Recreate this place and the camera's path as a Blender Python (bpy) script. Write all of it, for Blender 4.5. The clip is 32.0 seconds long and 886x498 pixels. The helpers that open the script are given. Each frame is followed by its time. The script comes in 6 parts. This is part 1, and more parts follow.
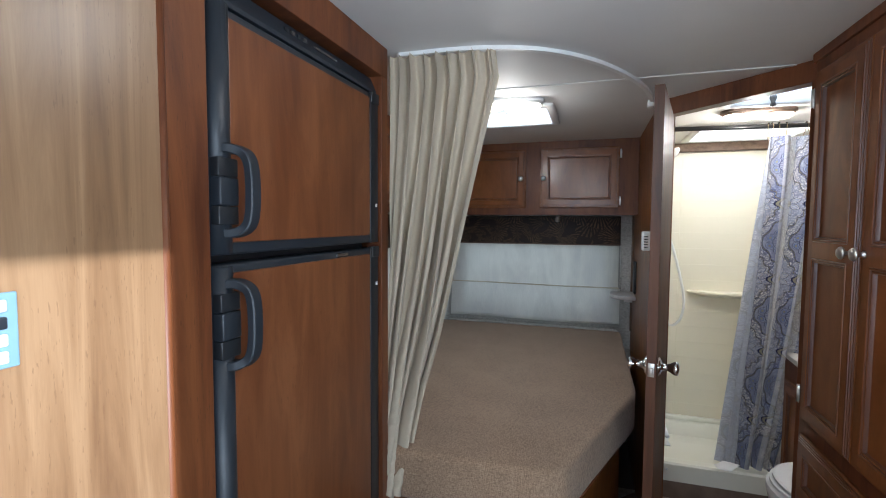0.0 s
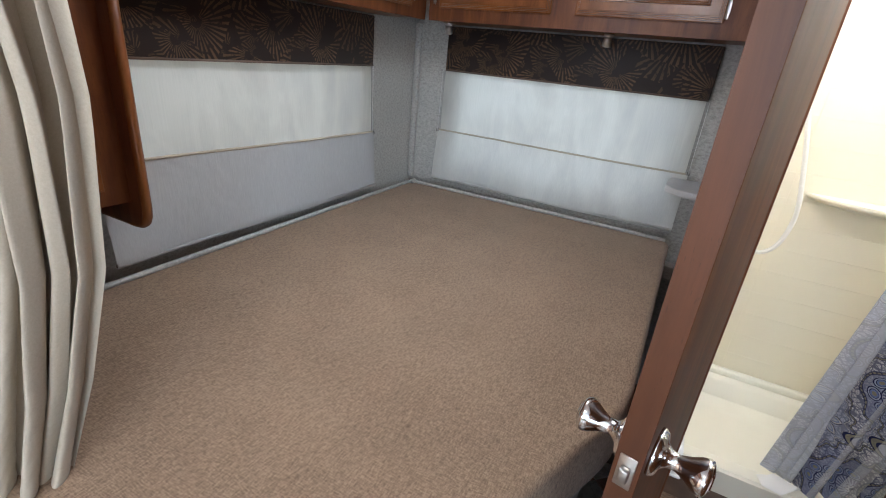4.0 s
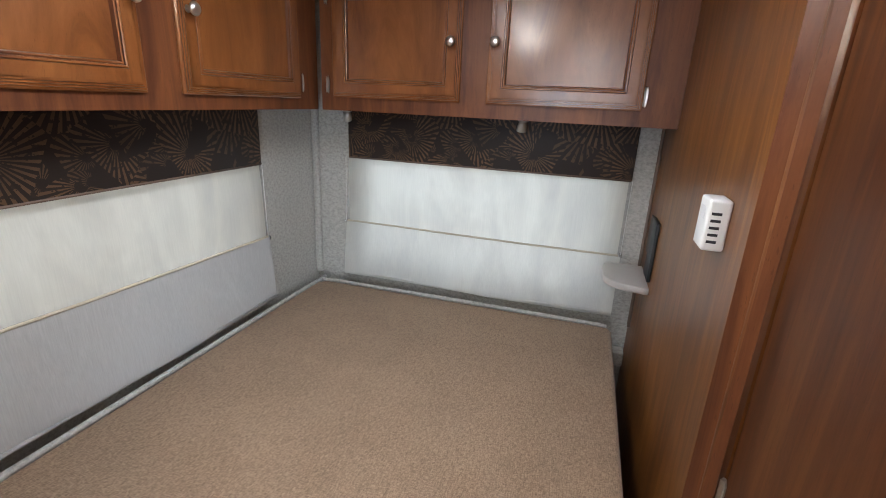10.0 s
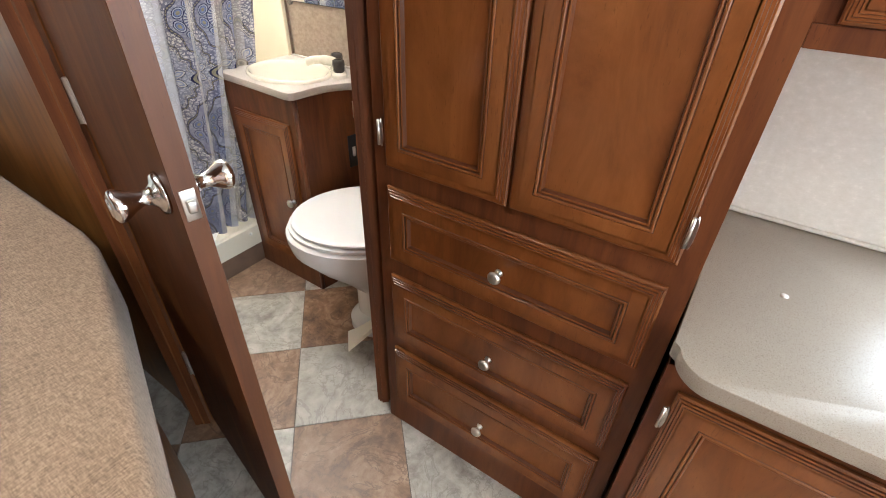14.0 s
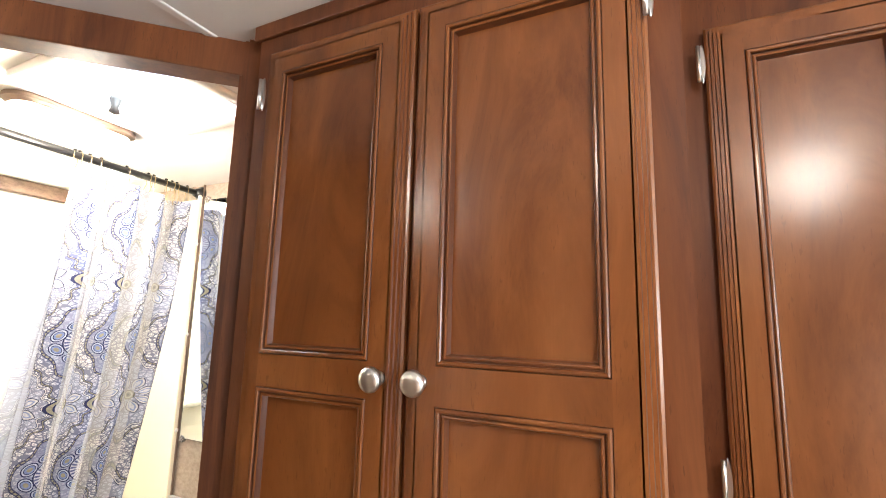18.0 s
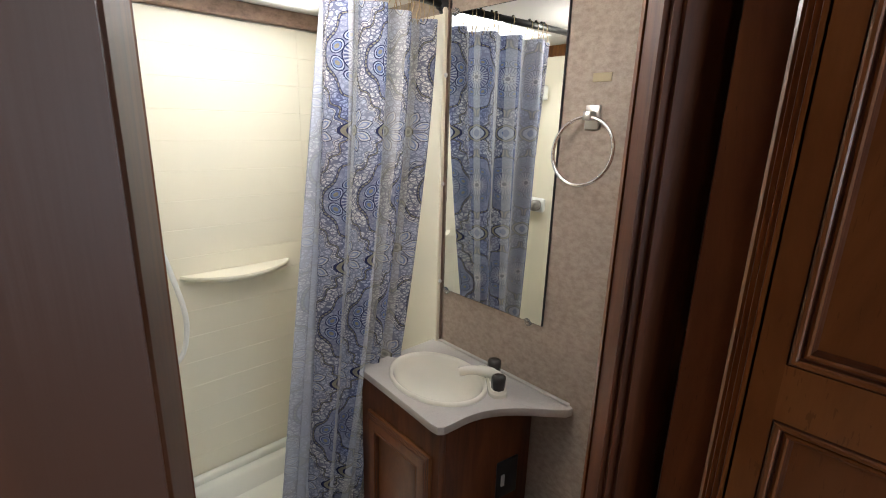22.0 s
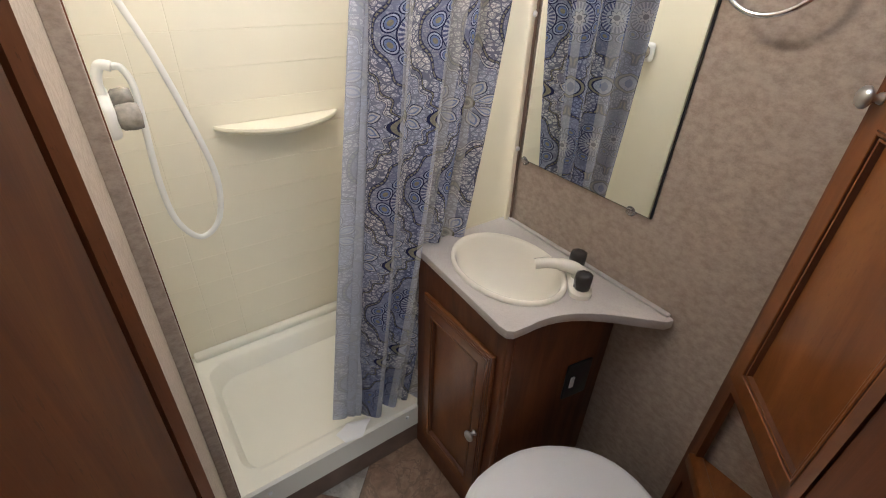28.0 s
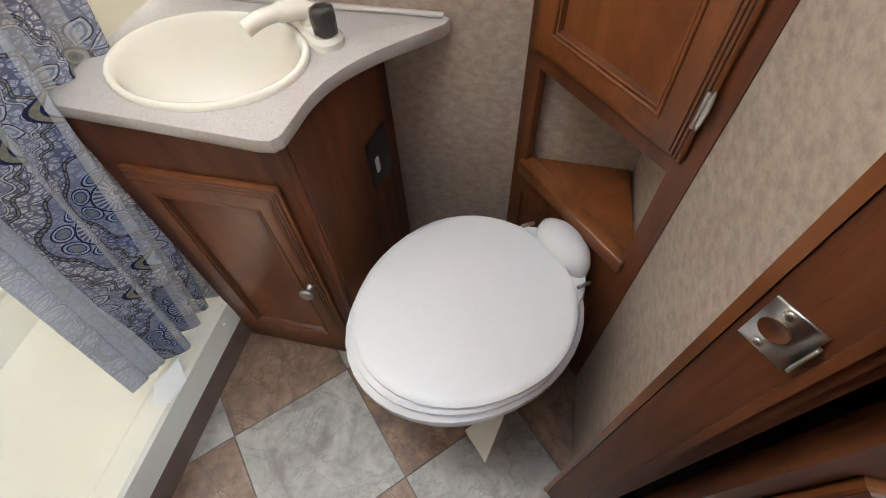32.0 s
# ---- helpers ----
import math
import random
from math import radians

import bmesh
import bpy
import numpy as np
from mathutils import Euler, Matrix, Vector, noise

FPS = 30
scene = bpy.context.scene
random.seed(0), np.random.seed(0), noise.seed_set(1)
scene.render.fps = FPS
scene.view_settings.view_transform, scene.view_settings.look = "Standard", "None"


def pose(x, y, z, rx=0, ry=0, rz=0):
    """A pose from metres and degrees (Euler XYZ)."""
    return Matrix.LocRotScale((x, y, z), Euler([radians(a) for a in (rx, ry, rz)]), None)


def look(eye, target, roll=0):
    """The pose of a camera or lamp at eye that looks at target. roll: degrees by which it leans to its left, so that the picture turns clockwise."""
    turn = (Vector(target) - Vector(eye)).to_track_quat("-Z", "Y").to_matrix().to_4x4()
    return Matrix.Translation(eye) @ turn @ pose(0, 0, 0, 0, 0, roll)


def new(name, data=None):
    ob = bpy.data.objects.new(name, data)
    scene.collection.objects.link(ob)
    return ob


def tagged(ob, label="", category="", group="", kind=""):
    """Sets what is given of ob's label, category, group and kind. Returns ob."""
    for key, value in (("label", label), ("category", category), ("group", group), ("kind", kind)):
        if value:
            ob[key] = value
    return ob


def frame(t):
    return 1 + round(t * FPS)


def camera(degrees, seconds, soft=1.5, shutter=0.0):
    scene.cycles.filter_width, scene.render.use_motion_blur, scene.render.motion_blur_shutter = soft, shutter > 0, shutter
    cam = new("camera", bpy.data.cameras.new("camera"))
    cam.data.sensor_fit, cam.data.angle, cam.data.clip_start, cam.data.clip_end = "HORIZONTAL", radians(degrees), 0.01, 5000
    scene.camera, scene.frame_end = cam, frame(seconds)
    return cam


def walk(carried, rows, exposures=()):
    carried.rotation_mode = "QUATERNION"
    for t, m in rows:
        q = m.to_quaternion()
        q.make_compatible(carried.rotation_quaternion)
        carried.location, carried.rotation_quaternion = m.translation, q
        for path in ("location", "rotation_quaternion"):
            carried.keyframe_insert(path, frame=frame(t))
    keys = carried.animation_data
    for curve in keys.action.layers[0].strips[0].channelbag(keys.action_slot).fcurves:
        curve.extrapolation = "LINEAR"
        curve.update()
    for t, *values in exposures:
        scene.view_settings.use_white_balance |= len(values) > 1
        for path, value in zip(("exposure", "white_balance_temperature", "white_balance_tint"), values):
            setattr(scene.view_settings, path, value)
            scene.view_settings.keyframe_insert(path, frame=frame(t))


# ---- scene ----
cam = camera(87.20, 32.0, soft=1.0, shutter=0.06)
PATH = [
    (0, (0.053, 0.07, 1.523), (-0.552, 1.973, 1.407), 0.32),
    (0.5, (0.092, 0.148, 1.509), (-0.443, 2.07, 1.379), 0.82),
    (1, (0.152, 0.244, 1.491), (-0.286, 2.183, 1.273), 0.89),
    (1.5, (0.183, 0.363, 1.467), (-0.163, 2.305, 1.14), 0.98),
    (2, (0.127, 0.536, 1.448), (-0.06, 2.485, 1.042), 2.38),
    (2.5, (0.057, 0.702, 1.443), (-0.114, 2.625, 0.921), 2.37),
    (3, (0.11, 0.912, 1.424), (-0.285, 2.782, 0.832), 2.15),
    (3.5, (0.187, 1.1, 1.465), (-0.435, 2.882, 0.803), 2.77),
    (5.5, (0.246, 1.578, 1.438), (-0.3579, 2.1768, 0.9121), 8.84),
    (6, (0.180, 1.594, 1.539), (-0.5100, 2.1838, 1.1193), 5.96),
    (6.5, (0.180, 1.590, 1.608), (-0.5732, 2.1742, 1.3057), 2.76),
    (7, (0.153, 1.577, 1.637), (-0.5977, 2.2001, 1.4180), 0.90),
    (7.5, (0.125, 1.590, 1.654), (-0.5526, 2.2931, 1.4378), 0.28),
    (8, (0.086, 1.577, 1.655), (-0.3677, 2.4444, 1.4516), 3.90),
    (8.5, (0.070, 1.581, 1.661), (-0.2708, 2.5010, 1.4693), 4.80),
    (9, (0.080, 1.586, 1.664), (-0.2663, 2.5055, 1.4777), 3.39),
    (9.5, (0.106, 1.598, 1.654), (-0.1989, 2.5223, 1.4244), 2.88),
    (10, (0.077, 1.573, 1.624), (-0.1942, 2.4865, 1.3200), 2.70),
    (10.5, (0.022, 1.527, 1.609), (-0.1883, 2.4512, 1.2891), 2.75),
    (11, (-0.045, 1.498, 1.574), (-0.2180, 2.4118, 1.2054), 5.09),
    (11.5, (-0.057, 1.489, 1.526), (-0.1829, 2.3971, 1.1268), 5.37),
    (12, (-0.022, 1.397, 1.397), (-0.0382, 2.3345, 1.0490), 2.55),
    (12.5, (0.054, 1.283, 1.343), (0.2342, 2.1711, 0.9194), 1.22),
    (13, (-0.009, 1.284, 1.332), (0.5187, 1.9678, 0.8271), 0.90),
    (13.5, (-0.013, 1.186, 1.345), (0.6220, 1.6475, 0.7254), 1.40),
    (15.5, (0.028, 1.126, 1.400), (0.8640, 1.5669, 1.0718), 0.72),
    (16, (0.037, 1.123, 1.424), (0.9091, 1.5479, 1.1814), 0.64),
    (16.5, (0.040, 1.126, 1.427), (0.9397, 1.5423, 1.2979), 1.83),
    (17, (0.044, 1.138, 1.464), (0.9617, 1.5346, 1.4552), 2.10),
    (17.5, (0.070, 1.162, 1.507), (0.9927, 1.5420, 1.5770), 1.67),
    (18, (0.155, 1.151, 1.525), (1.0400, 1.5910, 1.6790), 1.54),
    (18.5, (0.225, 1.171, 1.512), (1.0736, 1.6888, 1.6176), 1.61),
    (19, (0.288, 1.347, 1.498), (2.026, 2.336, 1.518), 2.3),
    (19.5, (0.371, 1.423, 1.499), (2.01, 2.556, 1.319), -0.6),
    (20, (0.301, 1.400, 1.471), (1.0130, 2.0876, 1.3261), 0.56),
    (20.5, (0.262, 1.423, 1.472), (0.9047, 2.1676, 1.2901), 0.78),
    (21, (0.233, 1.450, 1.506), (0.8505, 2.2223, 1.3538), 1.51),
    (21.5, (0.221, 1.541, 1.533), (1.419, 3.11, 1.211), 2.3),
    (22, (0.259, 1.666, 1.642), (1.587, 3.071, 1.13), 1.7),
    (22.5, (0.289, 1.677, 1.652), (1.672, 3.023, 1.126), 2.1),
    (23, (0.353, 1.746, 1.673), (0.9436, 2.5152, 1.4270), 1.08),
    (23.5, (0.384, 1.814, 1.687), (0.8889, 2.6490, 1.4689), 0.93),
    (24, (0.385, 1.844, 1.683), (0.8922, 2.6820, 1.4818), 1.24),
    (24.5, (0.383, 1.838, 1.707), (0.8946, 2.6969, 1.6782), -0.51),
    (26.5, (0.385, 1.847, 1.676), (0.9225, 2.6787, 1.5410), 0.59),
    (27, (0.363, 1.869, 1.644), (0.9124, 2.6484, 1.3427), 2.25),
    (27.5, (0.374, 1.875, 1.630), (0.8988, 2.6127, 1.2056), 2.21),
    (28, (0.410, 1.915, 1.578), (0.9135, 2.5875, 1.0359), 2.52),
    (28.5, (0.427, 1.989, 1.531), (0.9374, 2.5647, 0.8923), 3.77),
    (29, (0.457, 2.006, 1.495), (0.9812, 2.4690, 0.7800), 5.21),
    (29.5, (0.469, 1.950, 1.490), (0.9953, 2.3868, 0.7599), 4.61),
    (30, (0.502, 1.992, 1.464), (1.0943, 2.3151, 0.7261), 11.17),
    (30.5, (0.517, 2.045, 1.437), (1.1030, 2.4418, 0.7301), -5.61),
    (31, (0.554, 2.064, 1.335), (1.1246, 2.3245, 0.5569), -8.95),
    (31.5, (0.518, 2.071, 1.304), (0.9659, 2.3000, 0.4399), -10.25),
    (32, (0.563, 2.082, 1.317), (1.1091, 2.2315, 0.4926), -3.57),
]
EXPOSURES = [(t, e + 1.32, k, m) for t, e, k, m in ((0, -0.75, 5500, 9), (1, -0.1, 6500, 13), (2, -0.08, 6500, 14), (3, 0.0, 5700, 13), (6, 0.12, 5750, 11), (9, 0.28, 6000, 13), (11, 0.36, 5900, 13), (12, 0.5, 5500, 8), (13.5, 0.65, 6300, 11), (15.5, 0.9, 5150, 11), (16.5, 0.9, 5500, 11), (18, 0.9, 6250, 11), (19, 0.75, 6250, 11), (20, 0.0, 4600, 2), (21, -0.6, 5000, 3), (22, -0.8, 5700, 10), (23, -1.14, 5750, 11), (24, -1.7, 5800, 12), (26.5, -1.75, 6600, 12), (27, -1.5, 6700, 14), (28, -0.6, 5900, 14), (29.5, -0.1, 5600, 11), (32, 0.15, 5600, 10))]
walk(cam, [(t, look(eye, target, roll)) for t, eye, target, roll in PATH], EXPOSURES)

# ---- world, sun, large lights ----
world = bpy.data.worlds.new("world")
scene.world = world
world.use_nodes = True
wn = world.node_tree.nodes
sky = wn.new("ShaderNodeTexSky")
sky.sky_type = 'NISHITA'
sky.sun_disc = False
sky.sun_elevation, sky.sun_rotation = radians(13), radians(119)
wn["Background"].inputs[1].default_value = 0.06
world.node_tree.links.new(sky.outputs[0], wn["Background"].inputs[0])


def lamp(name, kind, m, energy, color=(1, 1, 1), size=0.0, size_y=0.0):
    d = bpy.data.lights.new(name, kind)
    d.energy, d.color = energy * (1.0 if kind == 'SUN' else 0.4), color
    if kind == 'AREA':
        d.shape, d.size, d.size_y = 'RECTANGLE', size, size_y
    elif kind == 'SUN':
        d.angle = radians(0.5)
    else:
        d.shadow_soft_size = size
    ob = new(name, d)
    ob.matrix_world = m
    return ob


lamp("sun", 'SUN', look((1.89, -1.05, 0.49), (0, 0, 0)), 5.0, (1, 0.97, 0.93))
DAY = (0.86, 0.95, 1.0)
# three added fills for unseen hall windows; no openings are built there
lamp("window_light", 'AREA', look((1.33, -1.9, 1.4), (-0.3, -0.6, 1.2)), 26, DAY, 1.4, 0.8)
# added sky fill at the unseen doorway gap in wall_right
lamp("entry_door_light", 'AREA', look((1.4, -0.8, 1.1), (-0.53, 0.45, 1.1)), 62, (0.76, 0.9, 1.0), 0.6, 1.6)
lamp("head_window_light", 'AREA', look((-0.335, 3.50, 1.19), (-0.335, 2, 1.19)), 2.8, DAY, 1.0, 0.56)
lamp("side_window_light", 'AREA', look((-1.165, 2.465, 1.19), (0, 2.465, 1.19)), 1.5, (1, 0.97, 0.88), 1.0, 0.56)
lamp("window_light", 'AREA', look((-1.09, -1.7, 1.4), (0.6, 0.9, 1.2)), 42, DAY, 1.8, 0.8)
lamp("window_light", 'AREA', look((0.1, -2.98, 1.4), (0.1, 0, 1.3)), 42, DAY, 1.9, 0.9)
lamp("kitchen_window_light", 'AREA', look((1.152, 0.36, 1.075), (-0.5, 0.3, 1.05)), 6.0, DAY, 0.8, 0.22)
lamp("vent_light", 'AREA', look((-0.33, 2.38, 2.10), (-0.33, 2.38, 0)), 7, DAY, 0.34, 0.34)
lamp("skylight_light", 'AREA', look((0.89, 3.15, 2.11), (0.89, 3.15, 0)), 8.4, (1, 0.96, 0.89), 0.5, 0.4)
lamp("vent_light", 'AREA', look((0.76, 2.25, 2.10), (0.76, 2.25, 0)), 2.8, DAY, 0.32, 0.32)


# ---- materials ----
def material(name, base, rough=0.5, metal=0.0, spec=0.5):
    m = bpy.data.materials.new(name)
    m.use_nodes = True
    b = m.node_tree.nodes["Principled BSDF"]
    b.inputs["Base Color"].default_value = (*base, 1)
    b.inputs["Roughness"].default_value = rough
    b.inputs["Metallic"].default_value = metal
    b.inputs["Specular IOR Level"].default_value = spec
    return m


class Net:
    """Short hand for wiring nodes."""

    def __init__(self, m):
        self.t = m.node_tree
        self.n = self.t.nodes
        self.b = self.n["Principled BSDF"]

    def add(self, kind, **inp):
        n = self.n.new("ShaderNode" + kind)
        for k, v in inp.items():
            key = k.replace("_", " ")
            if isinstance(v, bpy.types.NodeSocket):
                self.t.links.new(v, n.inputs[key])
            else:
                n.inputs[key].default_value = v
        return n

    def math(self, op, a, b=0.0, c=0.0):
        n = self.n.new("ShaderNodeMath")
        n.operation = op
        for i, v in enumerate((a, b, c)):
            if isinstance(v, bpy.types.NodeSocket):
                self.t.links.new(v, n.inputs[i])
            else:
                n.inputs[i].default_value = v
        return n.outputs[0]

    def coords(self, scale=(1, 1, 1), kind="Object"):
        c = self.n.new("ShaderNodeTexCoord")
        mp = self.n.new("ShaderNodeMapping")
        mp.inputs["Scale"].default_value = scale
        self.t.links.new(c.outputs[kind], mp.inputs["Vector"])
        return mp.outputs[0]

    def noise(self, vec, scale, detail=4.0, rough=0.55, dist=0.0):
        n = self.add("TexNoise", Vector=vec, Scale=scale, Detail=detail, Roughness=rough, Distortion=dist)
        return n.outputs["Fac"]

    def ramp(self, fac, *stops):
        r = self.n.new("ShaderNodeValToRGB")
        e = r.color_ramp.elements
        while len(e) < len(stops):
            e.new(0.5)
        for el, (p, col) in zip(e, stops):
            el.position, el.color = p, (*col, 1)
        self.t.links.new(fac, r.inputs[0])
        return r.outputs[0]

    def mix(self, fac, a, b, mode='MIX'):
        n = self.n.new("ShaderNodeMix")
        n.data_type, n.blend_type = 'RGBA', mode
        for key, v in ((0, fac), (6, a), (7, b)):
            if isinstance(v, bpy.types.NodeSocket):
                self.t.links.new(v, n.inputs[key])
            else:
                n.inputs[key].default_value = v if key == 0 else (*v, 1)
        return n.outputs[2]

    def bump(self, height, strength=0.2, dist=0.002):
        n = self.add("Bump", Height=height, Strength=strength, Distance=dist)
        self.t.links.new(n.outputs[0], self.b.inputs["Normal"])

    def to(self, key, sock):
        self.t.links.new(sock, self.b.inputs[key])


def wood(name, dark, mid, light, rough=0.33, stretch=9.0, streak=7.0, coat=0.25, tall=0.8):
    m = material(name, mid, rough)
    w = Net(m)
    rnd = w.add("ObjectInfo").outputs["Random"]
    v = w.coords((stretch, stretch, tall))
    off = w.add("VectorMath")
    off.operation = 'ADD'
    w.t.links.new(v, off.inputs[0])
    cmb = w.add("CombineXYZ", X=w.math('MULTIPLY', rnd, 37.0), Y=w.math('MULTIPLY', rnd, 11.0), Z=w.math('MULTIPLY', rnd, 5.0))
    w.t.links.new(cmb.outputs[0], off.inputs[1])
    grain = w.noise(off.outputs[0], streak / 4, 6, 0.66, 0.9)
    cloud = w.noise(w.coords((1, 1, 0.5)), 4.0, 3)
    fine = w.noise(w.coords((60, 60, 2.5)), 9.0, 3)
    fac = w.math('ADD', w.math('MULTIPLY', grain, 0.62), w.math('MULTIPLY', cloud, 0.38))
    col = w.ramp(fac, (0.38, dark), (0.5, mid), (0.62, light))
    fleck = w.noise(w.coords((110, 110, 17.0)), 3.0, 2)
    patch = w.noise(w.coords((1, 1, 0.6)), 7.0, 2)
    mark = w.math('MULTIPLY', w.math('GREATER_THAN', fleck, 0.66), w.math('GREATER_THAN', patch, 0.46))
    col = w.mix(w.math('MULTIPLY', mark, 0.5), col, dark)
    col = w.mix(w.math('MULTIPLY', fine, 0.28), col, dark, 'MIX')
    w.to("Base Color", col)
    w.to("Roughness", w.math('ADD', rough - 0.08, w.math('MULTIPLY', cloud, 0.16)))
    w.b.inputs["Coat Weight"].default_value = coat
    w.b.inputs["Coat Roughness"].default_value = 0.32
    w.bump(fine, 0.06, 0.001)
    return m


M_CAB = wood("stained_maple", (0.116, 0.0352, 0.0085), (0.202, 0.0675, 0.0165), (0.268, 0.099, 0.0265), 0.4, 7.0, 5.0, 0.7, 2.0)
M_CAB.node_tree.nodes["Principled BSDF"].inputs["Specular IOR Level"].default_value = 0.25
M_CAB.node_tree.nodes["Principled BSDF"].inputs["Coat Roughness"].default_value = 0.2
M_EDGE = wood("stained_maple_glaze", (0.05, 0.014, 0.005), (0.10, 0.03, 0.01), (0.17, 0.055, 0.018), 0.36, 3.0, 5.0)
M_LAM = wood("cherry_laminate", (0.085, 0.027, 0.006), (0.19, 0.067, 0.013), (0.30, 0.126, 0.027), 0.38, 15.0, 6.0, 0.1, 1.5)
# door laminate darkened below its own tone: the open leaf's shade is painted in
M_DOORLEAF = wood("cherry_laminate_shaded", (0.042, 0.012, 0.0035), (0.088, 0.027, 0.0072), (0.14, 0.05, 0.0125), 0.5, 12.0, 6.0, 0.0, 1.8)
M_DOORLEAF.node_tree.nodes["Principled BSDF"].inputs["Specular IOR Level"].default_value = 0.18
M_FRIDGE = wood("reddish_panel_laminate", (0.105, 0.032, 0.011), (0.168, 0.057, 0.019), (0.235, 0.09, 0.033), 0.4, 9.0, 6.0, 0.15, 1.3)
M_PANEL = wood("satin_pantry_laminate", (0.13, 0.062, 0.024), (0.23, 0.128, 0.058), (0.33, 0.20, 0.10), 0.4, 14.0, 6.0, 0.5)
M_PANEL.node_tree.nodes["Principled BSDF"].inputs["Sheen Weight"].default_value = 0.1
M_PANEL.node_tree.nodes["Principled BSDF"].inputs["Sheen Roughness"].default_value = 0.6
M_FRAME = wood("cherry_face_frame", (0.07, 0.0215, 0.008), (0.137, 0.0435, 0.0145), (0.198, 0.069, 0.022), 0.44, 12.0, 6.0, 0.0, 1.4)
M_FRAME.node_tree.nodes["Principled BSDF"].inputs["Specular IOR Level"].default_value = 0.35
M_DOOREDGE = wood("door_edge_band", (0.06, 0.019, 0.006), (0.105, 0.034, 0.010), (0.15, 0.05, 0.015), 0.45, 10.0, 6.0, 0.0)


def painted(name, base, rough=0.5, var=0.06, scale=6.0, bump=0.05, bscale=180.0, metal=0.0):
    m = material(name, base, rough, metal)
    w = Net(m)
    n = w.noise(w.coords(), scale, 4)
    lo, hi = [max(0, c * (1 - var)) for c in base], [min(1, c * (1 + var)) for c in base]
    w.to("Base Color", w.ramp(n, (0.3, lo), (0.7, hi)))
    w.to("Roughness", w.math('ADD', rough - 0.06, w.math('MULTIPLY', n, 0.12)))
    w.bump(w.noise(w.coords(), bscale, 2), bump, 0.001)
    return m


M_CEIL = painted("ceiling_vinyl", (0.74, 0.73, 0.71), 0.62, 0.03, 3, 0.12, 420)
M_WHITE = painted("white_plastic", (0.80, 0.80, 0.78), 0.35, 0.02, 5, 0.01)
M_CREAM = painted("cream_abs", (0.82, 0.765, 0.61), 0.38, 0.02, 2, 0.02, 60)
M_PAN = painted("cream_shower_pan", (0.78, 0.76, 0.66), 0.3, 0.03, 3, 0.01)
M_BONE = painted("bone_sink", (0.86, 0.83, 0.73), 0.12, 0.015, 4, 0.0)
M_PORC = painted("white_porcelain", (0.80, 0.81, 0.82), 0.24, 0.01, 3, 0.0)
M_BLACK = painted("black_plastic", (0.016, 0.018, 0.021), 0.42, 0.15, 8, 0.05)
M_BLUEBLACK = painted("dark_grey_plastic", (0.019, 0.024, 0.031), 0.42, 0.12, 8, 0.03)
M_RODBLACK = painted("black_enamel", (0.01, 0.01, 0.011), 0.3, 0.1, 8, 0.0)
M_STEEL = painted("brushed_nickel", (0.62, 0.61, 0.58), 0.3, 0.06, 30, 0.02, 300, 1.0)
M_CHROME = painted("polished_chrome", (0.78, 0.78, 0.78), 0.1, 0.02, 20, 0.0, 300, 1.0)
M_BRASS = painted("dull_brass", (0.45, 0.34, 0.2), 0.35, 0.1, 20, 0.02, 300, 1.0)
M_GREYPL = painted("smoked_tap_plastic", (0.045, 0.04, 0.037), 0.06, 0.3, 25, 0.0)
M_TAPCLEAR = painted("clear_smoked_tap", (0.30, 0.27, 0.23), 0.1, 0.3, 60, 0.0)
M_TRIMBROWN = painted("brown_vinyl_trim", (0.16, 0.105, 0.075), 0.55, 0.2, 12, 0.06)
M_HOSE = painted("bone_hose", (0.80, 0.79, 0.74), 0.4, 0.03, 8, 0.0)
M_SLAT = painted("aluminium_slat", (0.66, 0.70, 0.73), 0.35, 0.03, 8, 0.0)
M_LABEL = painted("white_label", (0.75, 0.75, 0.75), 0.5, 0.03)
M_TAN = painted("tan_plate", (0.42, 0.34, 0.2), 0.5, 0.06)
M_SWITCH = painted("blue_grey_switch_panel", (0.2, 0.33, 0.42), 0.4, 0.08)


def wallpaper(name, base, spot, scale=70.0):
    m = material(name, base, 0.62)
    w = Net(m)
    a = w.noise(w.coords((1, 1, 1.5)), scale, 6, 0.75)
    b = w.noise(w.coords(), 9.0, 3)
    w.to("Base Color", w.mix(w.math('MULTIPLY', b, 0.35), w.ramp(a, (0.36, spot), (0.56, base), (0.8, [min(1, c * 1.25) for c in base])), spot))
    w.bump(a, 0.18, 0.0015)
    return m


M_PAPER = wallpaper("mottled_taupe_wallboard", (0.43, 0.352, 0.28), (0.30, 0.238, 0.188), 48.0)
M_PAPERGREY = wallpaper("grey_flocked_wallboard", (0.54, 0.525, 0.485), (0.33, 0.315, 0.28), 75.0)
M_BAND = wallpaper("marbled_brown_band", (0.33, 0.225, 0.165), (0.19, 0.125, 0.09), 22.0)
M_SPLASH = wallpaper("pale_backsplash_board", (0.76, 0.75, 0.71), (0.69, 0.68, 0.63), 50.0)
M_OUTER = painted("plain_wallboard", (0.55, 0.5, 0.43), 0.6, 0.05, 4)


def speckle(name, base, dots, rough=0.35):
    m = material(name, base, rough)
    w = Net(m)
    a = w.noise(w.coords(), 420.0, 2, 0.8)
    b = w.noise(w.coords(), 14.0, 3)
    col = w.ramp(a, (0.34, dots), (0.46, base), (0.62, base), (0.72, [min(1, c * 1.3) for c in base]))
    w.to("Base Color", w.mix(w.math('MULTIPLY', b, 0.22), col, dots))
    return m


M_COUNTER = speckle("speckled_beige_laminate", (0.36, 0.33, 0.28), (0.24, 0.21, 0.17))
